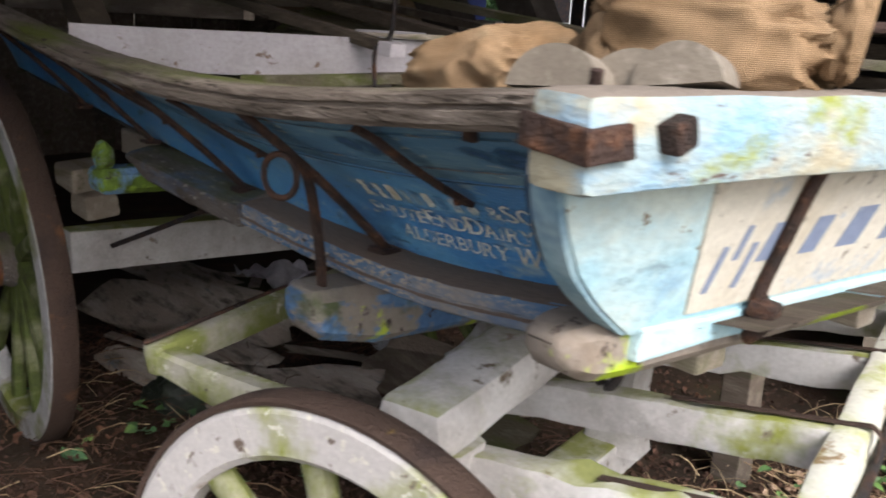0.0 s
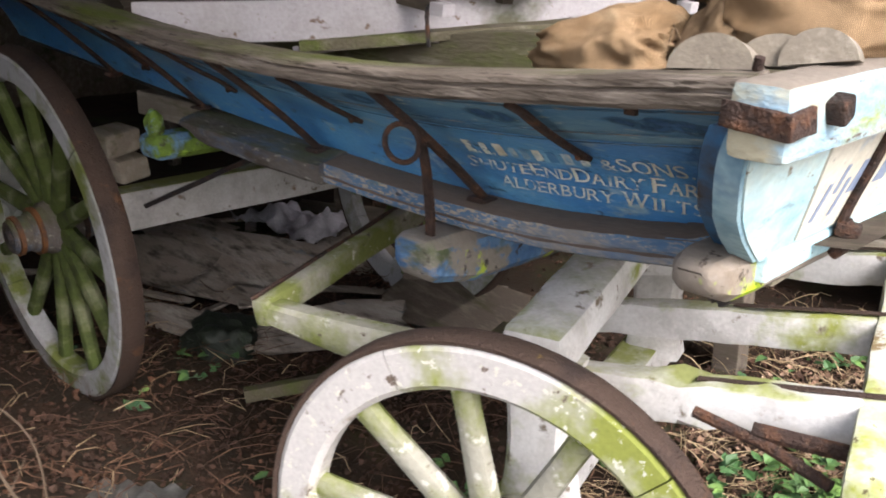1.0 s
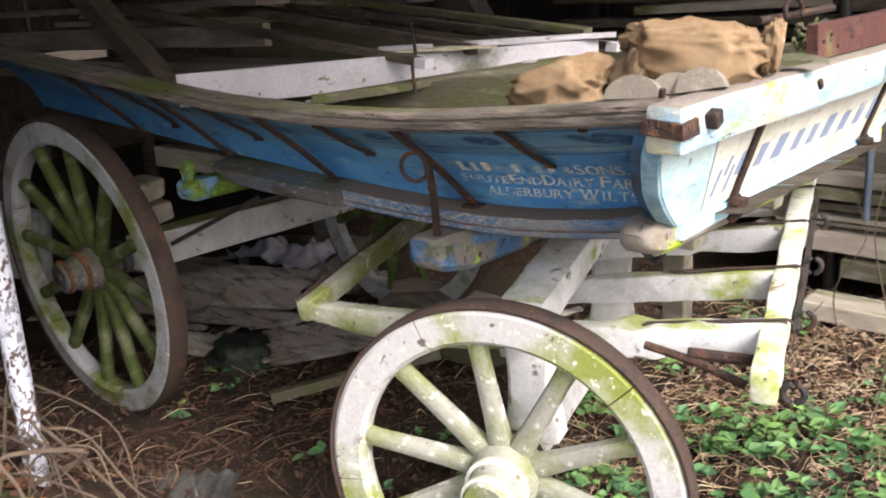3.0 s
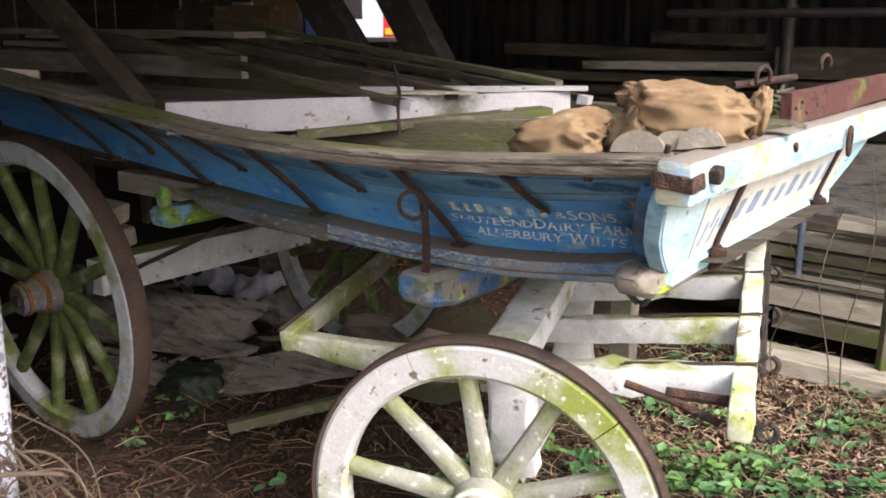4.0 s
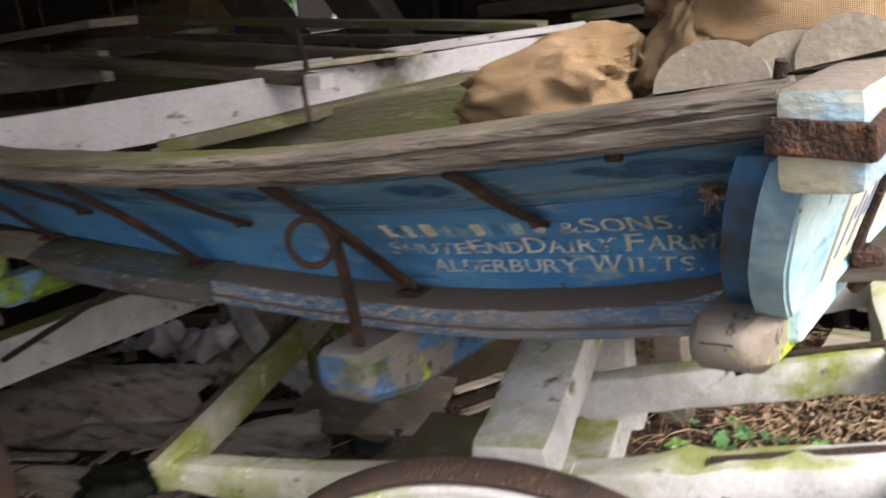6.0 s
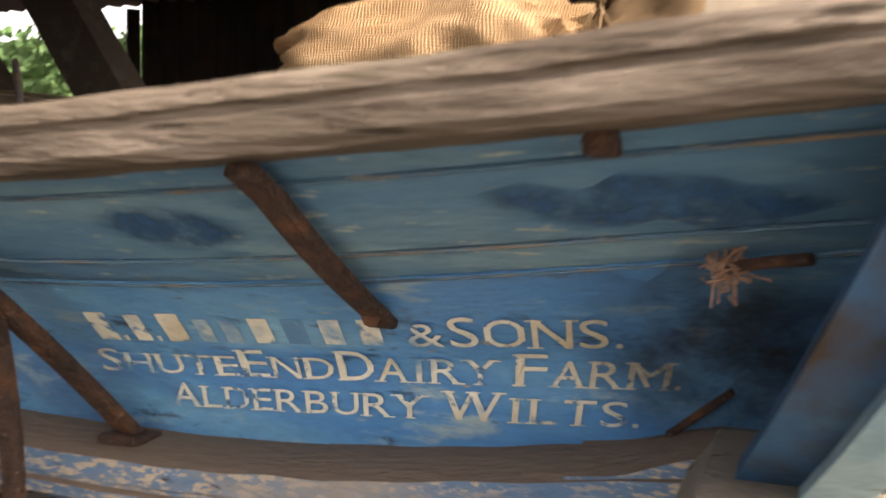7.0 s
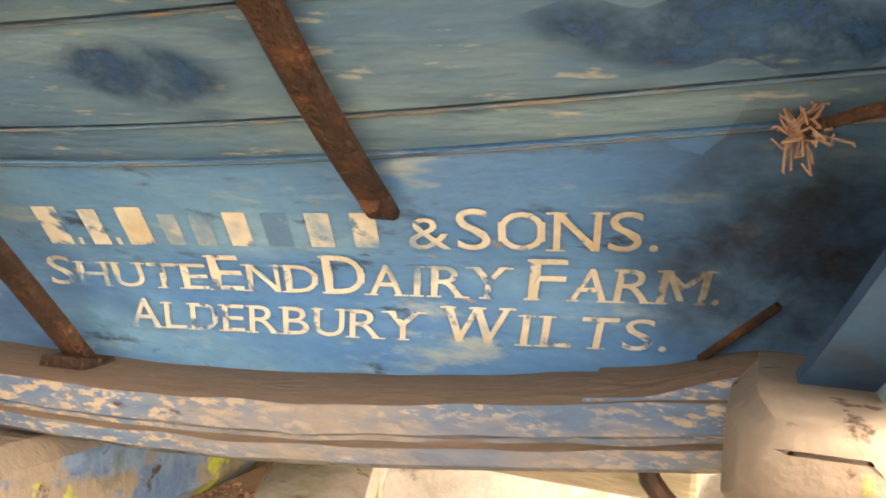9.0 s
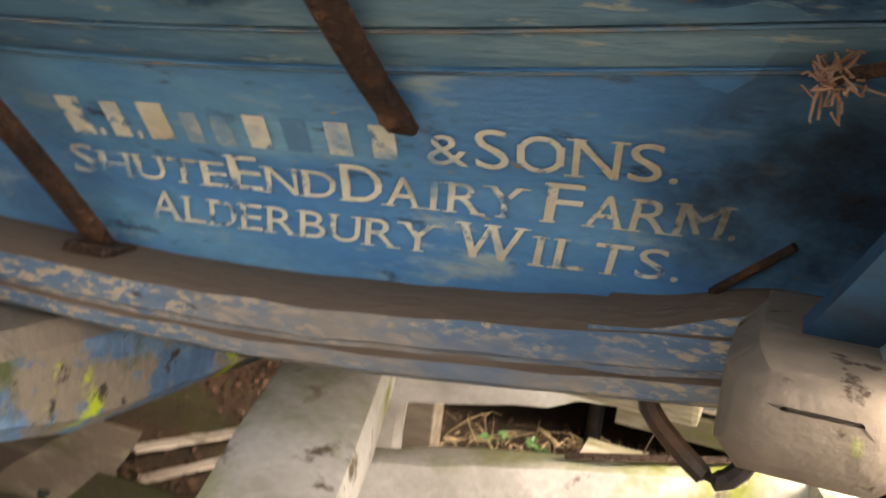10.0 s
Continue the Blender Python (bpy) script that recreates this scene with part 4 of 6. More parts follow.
wheel("rear_wheel", W @ pose(rc.x + 0.04, rc.y + 0.04, rc.z - 0.005, 4, 0, 0), 0.695, 12, radians(82), ("grey_felloe", "spoke_green"), "tall rear wheel with green algae spokes", 0.085)
wheel("rear_wheel", W @ pose(rc.x + 0.36, rc.y + 1.69, rc.z, -3, 180, 180), 0.675, 12, radians(70), ("grey_felloe", "spoke_green"), "far rear wheel with green algae spokes")

# ---- the forecarriage ----
def tilt_z(v):
    return 0.93 + 0.125 * (v - 0.3)


bm = beam((0.715, 0.085, tilt_z(0.085) + 0.01), (0.715, 1.86, tilt_z(1.86) + 0.01), 0.07, 0.095, 0.016, 0.004, 14)
smooth(fore("splinter_bar", bm, "splinter", "white splinter bar with lime algae"), 40)
for v, u0, w in ((0.385, -0.10, 0.085), (0.745, -0.05, 0.075), (1.12, -0.05, 0.075), (1.46, -0.10, 0.085)):
    pts = [(u0, v + 0.01, tilt_z(v) - 0.095), (0.70, v - 0.02, tilt_z(v) + 0.003)]
    smooth(fore("futchell", beam(*pts, w, 0.10 if v < 0.5 else 0.09, 0.014, 0.004, 12), "white", "white shaft bar with green algae" if v < 0.5 else ""), 40)
    p = [(0.36, v - 0.012, tilt_z(v) + 0.012), (0.68, v - 0.02, tilt_z(v) + 0.053), (0.76, v - 0.02, tilt_z(v) + 0.055), (0.765, v - 0.02, tilt_z(v) - 0.03)]
    fore("strap_iron", strap(curve(p, 14), 0.022, 0.004, (0, 1, 0)), "tyre")
for v in (0.12, 0.52, 0.9, 1.28):
    c = Vector((0.785, v, tilt_z(v) - 0.01))
    bm = tube([c + Vector((math.cos(a) * 0.026, 0, math.sin(a) * 0.026)) for a in [2 * math.pi * k / 20 for k in range(21)]], 0.009, 8, ends=False)
    smooth(fore("shaft_eye", bm, "dark_iron", "dark iron shaft eye"))
smooth(fore("shaft_rod", tube([(0.765, 0.45, tilt_z(0.45) - 0.01), (0.765, 1.5, tilt_z(1.5) - 0.01)], 0.010, 10), "dark_iron", "dark iron shaft rod"))
fore("draw_iron", tube([(0.38, 0.262, tilt_z(0.3) + 0.0), (0.52, 0.25, tilt_z(0.3) - 0.03), (0.66, 0.20, tilt_z(0.3) - 0.06)], 0.013, 8), "rust", "mossy iron draw rod")
fore("draw_iron", tube([(0.50, 0.262, tilt_z(0.3) - 0.012), (0.69, 0.255, tilt_z(0.3) - 0.012)], 0.018, 8), "rust")
for v in (0.325, 1.46):
    bm = bmesh.new()
    prev = None
    for i in range(13):
        t = i / 12
        u, z, h = -0.78 + 0.73 * t, tilt_z(v) - 0.02 - 0.03 * math.sin(math.pi * t * 0.9), 0.028 + 0.022 * t + 0.012 * math.sin(math.pi * t)
        ring = [bm.verts.new((u, v + b * 0.034, z + c * h)) for b, c in ((-1, -0.7), (-0.7, -1), (0.7, -1), (1, -0.7), (1, 0.7), (0.7, 1), (-0.7, 1), (-1, 0.7))]
        if prev:
            for k in range(8):
                bm.faces.new((prev[k], prev[(k + 1) % 8], ring[(k + 1) % 8], ring[k]))
        else:
            bm.faces.new(ring[::-1])
        prev = ring
    bm.faces.new(prev)
    smooth(fore("futchell_tail", bm, "spoke_mossy", "green-stained bowed rear shaft bar"), 40)
bm = beam((-0.768, 0.29, 0.912), (-0.76, 1.56, 1.03), 0.05, 0.075, 0.01, 0.004, 8)
strip = beam((-0.788, 0.285, 0.952), (-0.78, 1.56, 1.07), 0.014, 0.008, 0.002, 0.002, 12)
fore("slider_strip", strip, "rust", "rusted wear strip along the slider bar")
smooth(fore("slider_bar", bm, "spoke_mossy", "green-stained rear slider bar"), 40)
bm = beam((0.025, 0.235, 0.985), (0.03, 1.40, 1.10), 0.15, 0.115, 0.03, 0.003, 8)
smooth(fore("bolster", bm, "white", "white front bolster with cracked paint"), 40)
for v in (0.34, 1.33):
    bm = bmesh.new()
    prev = None
    for i in range(9):
        t = i / 8
        z = 0.56 + (0.94 - 0.56) * t
        hu = 0.068 + 0.022 * (2 * t - 1) ** 2
        ring = [bm.verts.new((0.02 + a * hu, v + b * 0.06, z)) for a, b in ((-1, -0.8), (-0.8, -1), (0.8, -1), (1, -0.8), (1, 0.8), (0.8, 1), (-0.8, 1), (-1, 0.8))]
        if prev:
            for k in range(8):
                bm.faces.new((prev[k], prev[(k + 1) % 8], ring[(k + 1) % 8], ring[k]))
        else:
            bm.faces.new(ring[::-1])
        prev = ring
    bm.faces.new(prev)
    smooth(fore("bolster_pillar", bm, "white", "white shaped bolster pillar"), 40)
fore("front_axle", beam((-0.017, 0.2, 0.53), (-0.017, 1.5, 0.53), 0.13, 0.12, 0.012, 0.003), "white", "white front axle bed")


# ---- lettering on the side panel ----
def drape(bm, out):
    """Lays a flat shape, x along and y up the panel (as height), on the side."""
    for v in bm.verts:
        v.co = side(v.co.x, frac(v.co.x, v.co.y), out)
    return bm


ROWS3 = [(-0.621, 1.391, -0.029, 1.428), (-0.641, 1.348, 0.018, 1.387), (-0.556, 1.311, -0.023, 1.342)]


def line_point(row, s, h):
    x0, z0, x1, z1 = ROWS3[row]
    return Vector((x0 + (x1 - x0) * s + h * 0.22, z0 + (z1 - z0) * s + h, 0))


def bars(row, s0, s1, cap):
    """Plain bars in place of a name, each the size of a letter."""
    shares = ((0.0, 0.075, 1.08), (0.095, 0.014, 0.2), (0.14, 0.055, 1.0), (0.215, 0.014, 0.2), (0.255, 0.075, 1.05), (0.37, 0.05, 0.86), (0.455, 0.055, 0.86), (0.55, 0.06, 0.9), (0.65, 0.065, 0.88), (0.76, 0.06, 0.88), (0.87, 0.06, 0.88))
    for i, (at, wide, tall) in enumerate(shares):
        a = s0 + (s1 - s0) * at
        b = a + (s1 - s0) * wide
        bm = bmesh.new()
        sheet([[line_point(row, a + (b - a) * t / 2, cap * tall * k / 3) for t in range(3)] for k in range(4)], 0, bm)
        drape(bm, 0.0016)
        body("lettering_bar", bm, "letter_faded" if i in (5, 6, 8) else "letter")


WIDTHS = {"M": 1.1, "W": 1.25, "I": 0.44, "N": 0.88, "O": 0.92, "D": 0.85, "A": 0.9, "R": 0.85, "Y": 0.88, "F": 0.68, "S": 0.62, "T": 0.78, "L": 0.68, "E": 0.66, "B": 0.74, "U": 0.84, "H": 0.88, "&": 0.9, ".": 0.16}
SERIFS = {"H": ((0.1, 0), (0.9, 0), (0.1, 1), (0.9, 1)), "U": ((0.08, 1), (0.92, 1)), "T": ((0.5, 0),), "E": ((0.1, 0), (0.1, 1)), "D": ((0.1, 0), (0.1, 1)), "A": ((0.05, 0), (0.95, 0)), "I": ((0.5, 0), (0.5, 1)), "R": ((0.1, 0), (0.1, 1), (0.95, 0)), "Y": ((0.05, 1), (0.95, 1), (0.5, 0)), "F": ((0.12, 0), (0.12, 1)), "M": ((0.06, 0), (0.94, 0), (0.06, 1), (0.94, 1)), "L": ((0.12, 0), (0.12, 1)), "B": ((0.1, 0), (0.1, 1)), "W": ((0.05, 1), (0.95, 1), (0.5, 1)), "N": ((0.06, 0), (0.06, 1), (0.94, 1))}
STEMS = {"H": ((0.1, 0, 0.1, 1), (0.9, 0, 0.9, 1)), "U": ((0.1, 0.3, 0.1, 1),), "T": ((0.5, 0, 0.5, 1),), "E": ((0.12, 0, 0.12, 1),), "D": ((0.1, 0, 0.1, 1), (0.9, 0.3, 0.9, 0.7)), "A": ((0.5, 0.96, 0.9, 0),), "I": ((0.5, 0, 0.5, 1),), "R": ((0.1, 0, 0.1, 1), (0.5, 0.45, 0.88, 0)), "Y": ((0.08, 1, 0.5, 0.45), (0.5, 0, 0.5, 0.45)), "F": ((0.12, 0, 0.12, 1),), "M": ((0.92, 0, 0.92, 1), (0.1, 1, 0.5, 0.1)), "L": ((0.12, 0, 0.12, 1),), "B": ((0.1, 0, 0.1, 1),), "W": ((0.06, 1, 0.28, 0.03), (0.5, 1, 0.72, 0.03)), "N": ((0.08, 1, 0.92, 0),), "O": ((0.09, 0.25, 0.09, 0.75), (0.91, 0.25, 0.91, 0.75)), "S": ((0.2, 0.68, 0.8, 0.32),)}


def glyph(char):
    """A capital of the built-in font, scaled into the unit square."""
    font = bpy.data.curves.new("lettering", "FONT")
    font.body, font.size, font.resolution_u = char, 1.0, 4
    tmp = new("lettering_tmp", font)
    bpy.context.view_layer.update()
    me = bpy.data.meshes.new_from_object(tmp.evaluated_get(bpy.context.evaluated_depsgraph_get()))
    bpy.data.objects.remove(tmp)
    bm = bmesh.new()
    bm.from_mesh(me)
    bpy.data.meshes.remove(me)
    bmesh.ops.triangulate(bm, faces=bm.faces, quad_method="BEAUTY", ngon_method="EAR_CLIP")
    xa, xb = min(v.co.x for v in bm.verts), max(v.co.x for v in bm.verts)
    ya, yb = min(v.co.y for v in bm.verts), max(v.co.y for v in bm.verts)
    for v in bm.verts:
        v.co = Vector(((v.co.x - xa) / (xb - xa), (v.co.y - ya) / (yb - ya), 0))
    return bm


def words(row, text, s0, s1, cap, first=1.0):
    """A word in painted serif capitals between two places of a line; its first letter is larger."""
    gap = 0.15
    sizes = [first if i == 0 else 1.0 for i in range(len(text))]
    total = sum(WIDTHS[c] * g for c, g in zip(text, sizes)) + gap * (len(text) - 1)
    word = bmesh.new()
    at = 0.0
    for c, g in zip(text, sizes):
        wide, tall = WIDTHS[c] * g, g * (0.17 if c == "." else 1.0)

        def put(x, y):
            return line_point(row, s0 + (s1 - s0) * (at + x * wide) / total, y * tall * cap)

        bm = glyph(c)
        for v in bm.verts:
            v.co = put(0.32 + 0.36 * v.co.x if c == "I" else v.co.x, v.co.y)
        join(word, drape(bm, 0.0030))
        for x0, y0, x1, y1 in STEMS.get(c, ()):
            h = 0.075 / WIDTHS[c]
            bm = sheet([[put(x0 + (x1 - x0) * t / 4 + k * h, y0 + (y1 - y0) * t / 4) for k in (-1, 0, 1)] for t in range(5)])
            join(word, drape(bm, 0.0033))
        for x, y in SERIFS.get(c, ()):
            h = 0.19 / WIDTHS[c] / g
            bm = sheet([[put(x + k * h, abs(y - d)) for k in (-1, 0, 1)] for d in (0.0, 0.05)])
            join(word, drape(bm, 0.0036))
        at += wide + gap
    body("lettering", word, "letter", "worn cream painted lettering" if text == "FARM." else "")


def place(row, x):
    """The share of a line at which the body's length x lies."""
    x0, z0, x1, z1 = ROWS3[row]
    return (x - x0) / (x1 - x0)


bars(0, 0.02, 0.656, 0.033)
for row, text, x0, x1, cap, first in ((0, "&", -0.232, -0.196, 0.026, 1.0), (0, "SONS.", -0.190, -0.029, 0.031, 1.08), (1, "SHUTE", -0.640, -0.450, 0.026, 1.2), (1, "END", -0.444, -0.334, 0.027, 1.3), (1, "DAIRY", -0.326, -0.158, 0.029, 1.27), (1, "FARM.", -0.138, 0.018, 0.029, 1.27), (2, "ALDERBURY", -0.556, -0.242, 0.028, 1.1), (2, "WILTS.", -0.220, -0.023, 0.029, 1.2)):
    words(row, text, place(row, x0), place(row, x1), cap, first)


def paint_patch(u0, z0, u1, z1, high, seed, mat="patch", out=0.0010, ragged=0.45):
    """An uneven lens of darker colour, old paint by default, lying on the side boards."""
    bm = bmesh.new()
    rows = []
    for i in range(25):
        t = i / 24
        w = high * math.sin(math.pi * t) ** 0.5 * (1 + ragged * noise.noise((t * 7, seed, 0)))
        o = 0.25 * high * noise.noise((t * 5, seed, 5))
        u, z = u0 + (u1 - u0) * t, z0 + (z1 - z0) * t + o
        rows.append([(u, z - w / 2, 0), (u, z - w / 6, 0), (u, z + w / 6, 0), (u, z + w / 2, 0)])
    sheet(rows, 0, bm)
    drape(bm, out)
    body("paint_patch", bm, mat)


paint_patch(-0.452, 1.525, -0.288, 1.531, 0.040, 1)
paint_patch(-0.12, 1.551, 0.17, 1.566, 0.036, 2)
# the corner post's shade is put into this patch's colour along with grime
paint_patch(-0.10, 1.41, 0.26, 1.45, 0.24, 6, "grime_shade", 0.0045, 0.0)
paint_patch(-0.86, 1.515, -0.70, 1.512, 0.034, 4)

# twine on a rusty rod
pts = [side(0.066, 0.672, 0.012), side(0.095, 0.715, 0.02), side(0.125, 0.755, 0.03)]
body("twine_rod", tube(pts, 0.0045, 8), "rust", "rusty rod with frayed twine")
rnd = random.Random(7)
bm = bmesh.new()
bmesh.ops.create_icosphere(bm, subdivisions=2, radius=0.006)
bmesh.ops.transform(bm, matrix=Matrix.Translation(pts[0]), verts=bm.verts)
knot = body("twine_knot", bm, "jute", "frayed pinkish-brown twine knot")
for i in range(48):
    c = pts[0] + Vector((rnd.gauss(0, 0.004), rnd.gauss(0, 0.003), rnd.gauss(0, 0.004)))
    way = Vector((rnd.gauss(-0.2, 1), rnd.gauss(-0.5, 0.6), rnd.gauss(-0.1, 1))).normalized() * rnd.uniform(0.008, 0.024)
    e = Vector((rnd.gauss(0, 1), rnd.gauss(0, 1), rnd.gauss(0, 1))) * 0.007
    body("strand", tube([c, c + way * 0.5 + e, c + way + e * 0.4], 0.0009, 5), "jute", "", knot)
body("lower_rod", tube([(0.006, 0.345, 1.338), (0.064, 0.317, 1.39)], 0.004, 8), "rust")
hk = curve([(-0.026, 0.3, 1.262), (-0.022, 0.3, 1.241), (0.005, 0.3, 1.215), (0.033, 0.3, 1.196), (0.052, 0.3, 1.205), (0.064, 0.3, 1.235), (0.06, 0.3, 1.27)], 14)
smooth(body("iron_hook", tube(hk, 0.009, 8), "dark_iron", "dark iron hook under the sill"))


# ---- load on the wagon: sacks, edging slabs, timber ----
def sack(name, m, size, seed, mat, label, slump=0.0, boxy=0.85, lumps=0.26):
    """A slumped cloth bag: a ball pressed flat below, with folds drawn towards its tied end."""
    bm = bmesh.new()
    bmesh.ops.create_icosphere(bm, subdivisions=5, radius=1)
    for v in bm.verts:
        p = v.co.copy()
        q = Vector((math.copysign(abs(p.x) ** boxy, p.x), math.copysign(abs(p.y) ** 0.8, p.y), math.copysign(abs(p.z) ** (boxy + 0.05), p.z)))
        n = noise.noise(q * 1.3 + Vector((seed, 0, 0))) * lumps + noise.noise(q * 2.4 + Vector((0, seed, 0))) * 0.12
        fold = abs(noise.noise(Vector((p.x * 2.2 + seed, math.atan2(p.y, p.z) * 2.2, 0)))) ** 0.7 * 0.38 * (0.22 + abs(p.x) ** 2)
        wr = noise.ridged_multi_fractal(q * 1.7 + Vector((0, 0, seed)), 0.9, 2.2, 4, 0.9, 2.0, noise_basis="PERLIN_ORIGINAL") * 0.085
        crease = 0.05 * abs(noise.noise(Vector((q.x * 3.5 + seed, q.y * 7, q.z * 7)))) + 0.02 * noise.noise(q * 11)
        q *= 1 + n - fold + wr - crease
        if q.z < -0.75:
            q.z = -0.75 + (q.z + 0.75) * 0.15
        if slump and q.z > -0.7:
            q.z = -0.7 + (q.z + 0.7) * (1 - slump + slump * min(1.0, max(0.0, (q.x + 1.05) / 1.3)))
        v.co = Vector((q.x * size[0], q.y * size[1], q.z * size[2]))
    bmesh.ops.transform(bm, matrix=m, verts=bm.verts)
    return smooth(thing(name, bm, mat, label, "sack", "burlap sacks"), 80)


first_sack = sack("burlap_sack", pose(0.135, 0.235, 1.665, 0, 4, -8), (0.145, 0.12, 0.080), 3.1, "burlap", "slumped burlap sack lying on the wagon rail", 0.5, 0.75, 0.16)
second_sack = sack("burlap_sack", pose(0.455, 0.32, 1.735, 0, 5, 8), (0.172, 0.11, 0.078), 8.4, "burlap", "full burlap sack with gathered ends", 0.0, 0.6, 0.12)
rnd = random.Random(12)


def loose_threads(parent, spots, mat="burlap_dark"):
    """Frayed threads standing up from a sack."""
    for x, y, z in spots:
        p = Vector((x, y, z))
        q = p + Vector((rnd.gauss(-0.01, 0.015), rnd.gauss(0, 0.01), rnd.uniform(0.02, 0.035)))
        e = q + Vector((rnd.gauss(0.0, 0.015), rnd.gauss(0, 0.01), rnd.uniform(-0.01, 0.012)))
        part("loose_thread", tube(curve([p, q, e], 8), 0.0022, 5, taper=0.5), mat, parent)


loose_threads(second_sack, [(0.40, 0.30, 1.775), (0.43, 0.31, 1.78), (0.55, 0.31, 1.775), (0.565, 0.33, 1.775), (0.60, 0.33, 1.76)])
loose_threads(first_sack, [(0.28, 0.17, 1.685), (0.29, 0.19, 1.69)])
sack("burlap_neck", pose(0.325, 0.25, 1.69, 0, -50, 10), (0.085, 0.06, 0.045), 5.5, "burlap_dark", "gathered dark neck of a burlap sack")
sack("folded_sack", pose(0.345, 0.40, 1.765, 0, 4, 8), (0.12, 0.09, 0.04), 6.5, "burlap_dark", "dark folded burlap bundle behind sacks")
sack("burlap_frill", pose(0.628, 0.37, 1.752, 0, -82, 20), (0.062, 0.055, 0.030), 9.7, "burlap", "gathered pale end of a burlap sack")


def edging_slab(m, r, high, thick, label):
    """A half-round concrete edging slab."""
    bm = bmesh.new()
    outline = [(r * math.cos(math.pi * i / 18), high * math.sin(math.pi * i / 18)) for i in range(19)]
    a = [bm.verts.new((x, 0, z)) for x, z in outline]
    b = [bm.verts.new((x, thick, z)) for x, z in outline]
    bm.faces.new(a)
    bm.faces.new(b[::-1])
    for k in range(19):
        bm.faces.new((a[k], b[k], b[(k + 1) % 19], a[(k + 1) % 19]))
    bmesh.ops.bevel(bm, geom=[e for e in bm.edges if e.calc_face_angle(0) > 0.9], offset=0.006, segments=2, affect="EDGES")
    bmesh.ops.transform(bm, matrix=m, verts=bm.verts)
    return smooth(thing("edging_slab", bm, "concrete", label, "concrete slab", "edging slabs"), 30)


edging_slab(pose(0.428, 0.015, 1.668, -14, -3, 6), 0.066, 0.053, 0.05, "half-round weathered concrete edging slab on the rail")
edging_slab(pose(0.505, 0.075, 1.672, -12, 0, 12), 0.06, 0.048, 0.05, "half-round weathered concrete edging slab behind another")
edging_slab(pose(0.565, 0.075, 1.682, -10, -8, 10), 0.055, 0.05, 0.055, "half-round concrete edging slab against a sack")
bm = bmesh.new()
block(bm, pose(0.42, 0.03, 1.655, 0, -5, -2), (0.16, 0.06, 0.02), 0.003, 0.002, 3)
thing("packing_strip", bm, "old_timber", "dark timber strip under the edging slabs", "timber")
bm = lathe([(0.006, 0.0), (0.008, 0.003), (0.008, 0.022), (0.004, 0.023)], 2, 12)
bmesh.ops.transform(bm, matrix=pose(0.508, 0.0, 1.672, 10, 12, 0), verts=bm.verts)
smooth(thing("bolt_stub", bm, "rust", "short rusted bolt standing on the wagon corner", "bolt"))


def plank(name, p, q, w, h, mat, label, group="timber on the wagon", category="timber", bevel=0.003, up=(0, 0, 1)):
    return thing(name, beam(p, q, w, h, bevel, 0.003, 6, up), mat, label, category, group)


plank("white_board", (-1.43, 0.20, 1.622), (-0.40, 1.44, 1.63), 0.035, 0.12, "white_board", "dirty white painted board lying across the wagon")
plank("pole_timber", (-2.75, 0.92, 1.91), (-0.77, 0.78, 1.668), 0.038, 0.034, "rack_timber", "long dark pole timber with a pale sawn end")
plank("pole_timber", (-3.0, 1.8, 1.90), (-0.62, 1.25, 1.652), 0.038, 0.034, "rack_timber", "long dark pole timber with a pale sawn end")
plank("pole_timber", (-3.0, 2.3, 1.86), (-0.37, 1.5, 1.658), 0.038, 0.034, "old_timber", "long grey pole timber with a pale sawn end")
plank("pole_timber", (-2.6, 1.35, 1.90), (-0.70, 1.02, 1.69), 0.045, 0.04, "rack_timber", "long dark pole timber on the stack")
plank("pole_timber", (-3.0, 2.0, 1.97), (-0.5, 1.55, 1.71), 0.06, 0.03, "mossy_timber", "long mossy batten on the stack")
for p, s in (((-0.752, 0.772, 1.665), 0), ((-0.60, 1.243, 1.65), 0), ((-0.35, 1.487, 1.656), 0), ((-0.55, 1.18, 1.615), 1)):
    bm = bmesh.new()
    block(bm, pose(*p, 0, 6, 4 if s == 0 else 12), (0.05, 0.058, 0.036), 0.003, 0.001)
    thing("sawn_end", bm, "white_board", "pale painted timber end in the stack", "timber", "timber on the wagon")
plank("thin_batten", (-1.10, 0.93, 1.70), (-0.33, 1.46, 1.705), 0.05, 0.022, "white_board", "thin pale batten over the pole ends")
plank("thin_batten", (-0.95, 0.82, 1.70), (-0.62, 1.05, 1.70), 0.06, 0.012, "grey_timber", "grey splintered batten on the stack")
plank("mossy_plank", (-1.13, 0.56, 1.553), (-0.42, 1.28, 1.625), 0.13, 0.03, "mossy_timber", "mossy plank with a pale edge in the wagon")
plank("mossy_plank", (-1.12, 0.525, 1.543), (-0.62, 1.03, 1.593), 0.012, 0.022, "white_board", "pale edge strip of a mossy plank")
plank("green_board", (-1.75, 0.72, 1.42), (-0.05, 0.95, 1.55), 0.04, 0.20, "mossy_timber", "broad green mossy board standing in the wagon")
plank("dark_plank", (-4.2, 1.0, 1.75), (-1.78, 0.98, 1.765), 0.05, 0.10, "old_timber", "broad dark plank on the timber stack")
plank("dark_plank", (-4.4, 1.25, 1.90), (-1.9, 1.15, 1.905), 0.2, 0.03, "old_timber", "dark plank on the timber stack")
plank("dark_plank", (-4.0, 0.8, 1.62), (-1.3, 0.8, 1.58), 0.18, 0.04, "old_timber", "dark plank at the foot of the stack")
plank("dark_plank", (-3.6, 1.25, 1.60), (-1.0, 1.3, 1.58), 0.25, 0.06, "old_timber", "dark timber at the foot of the stack")
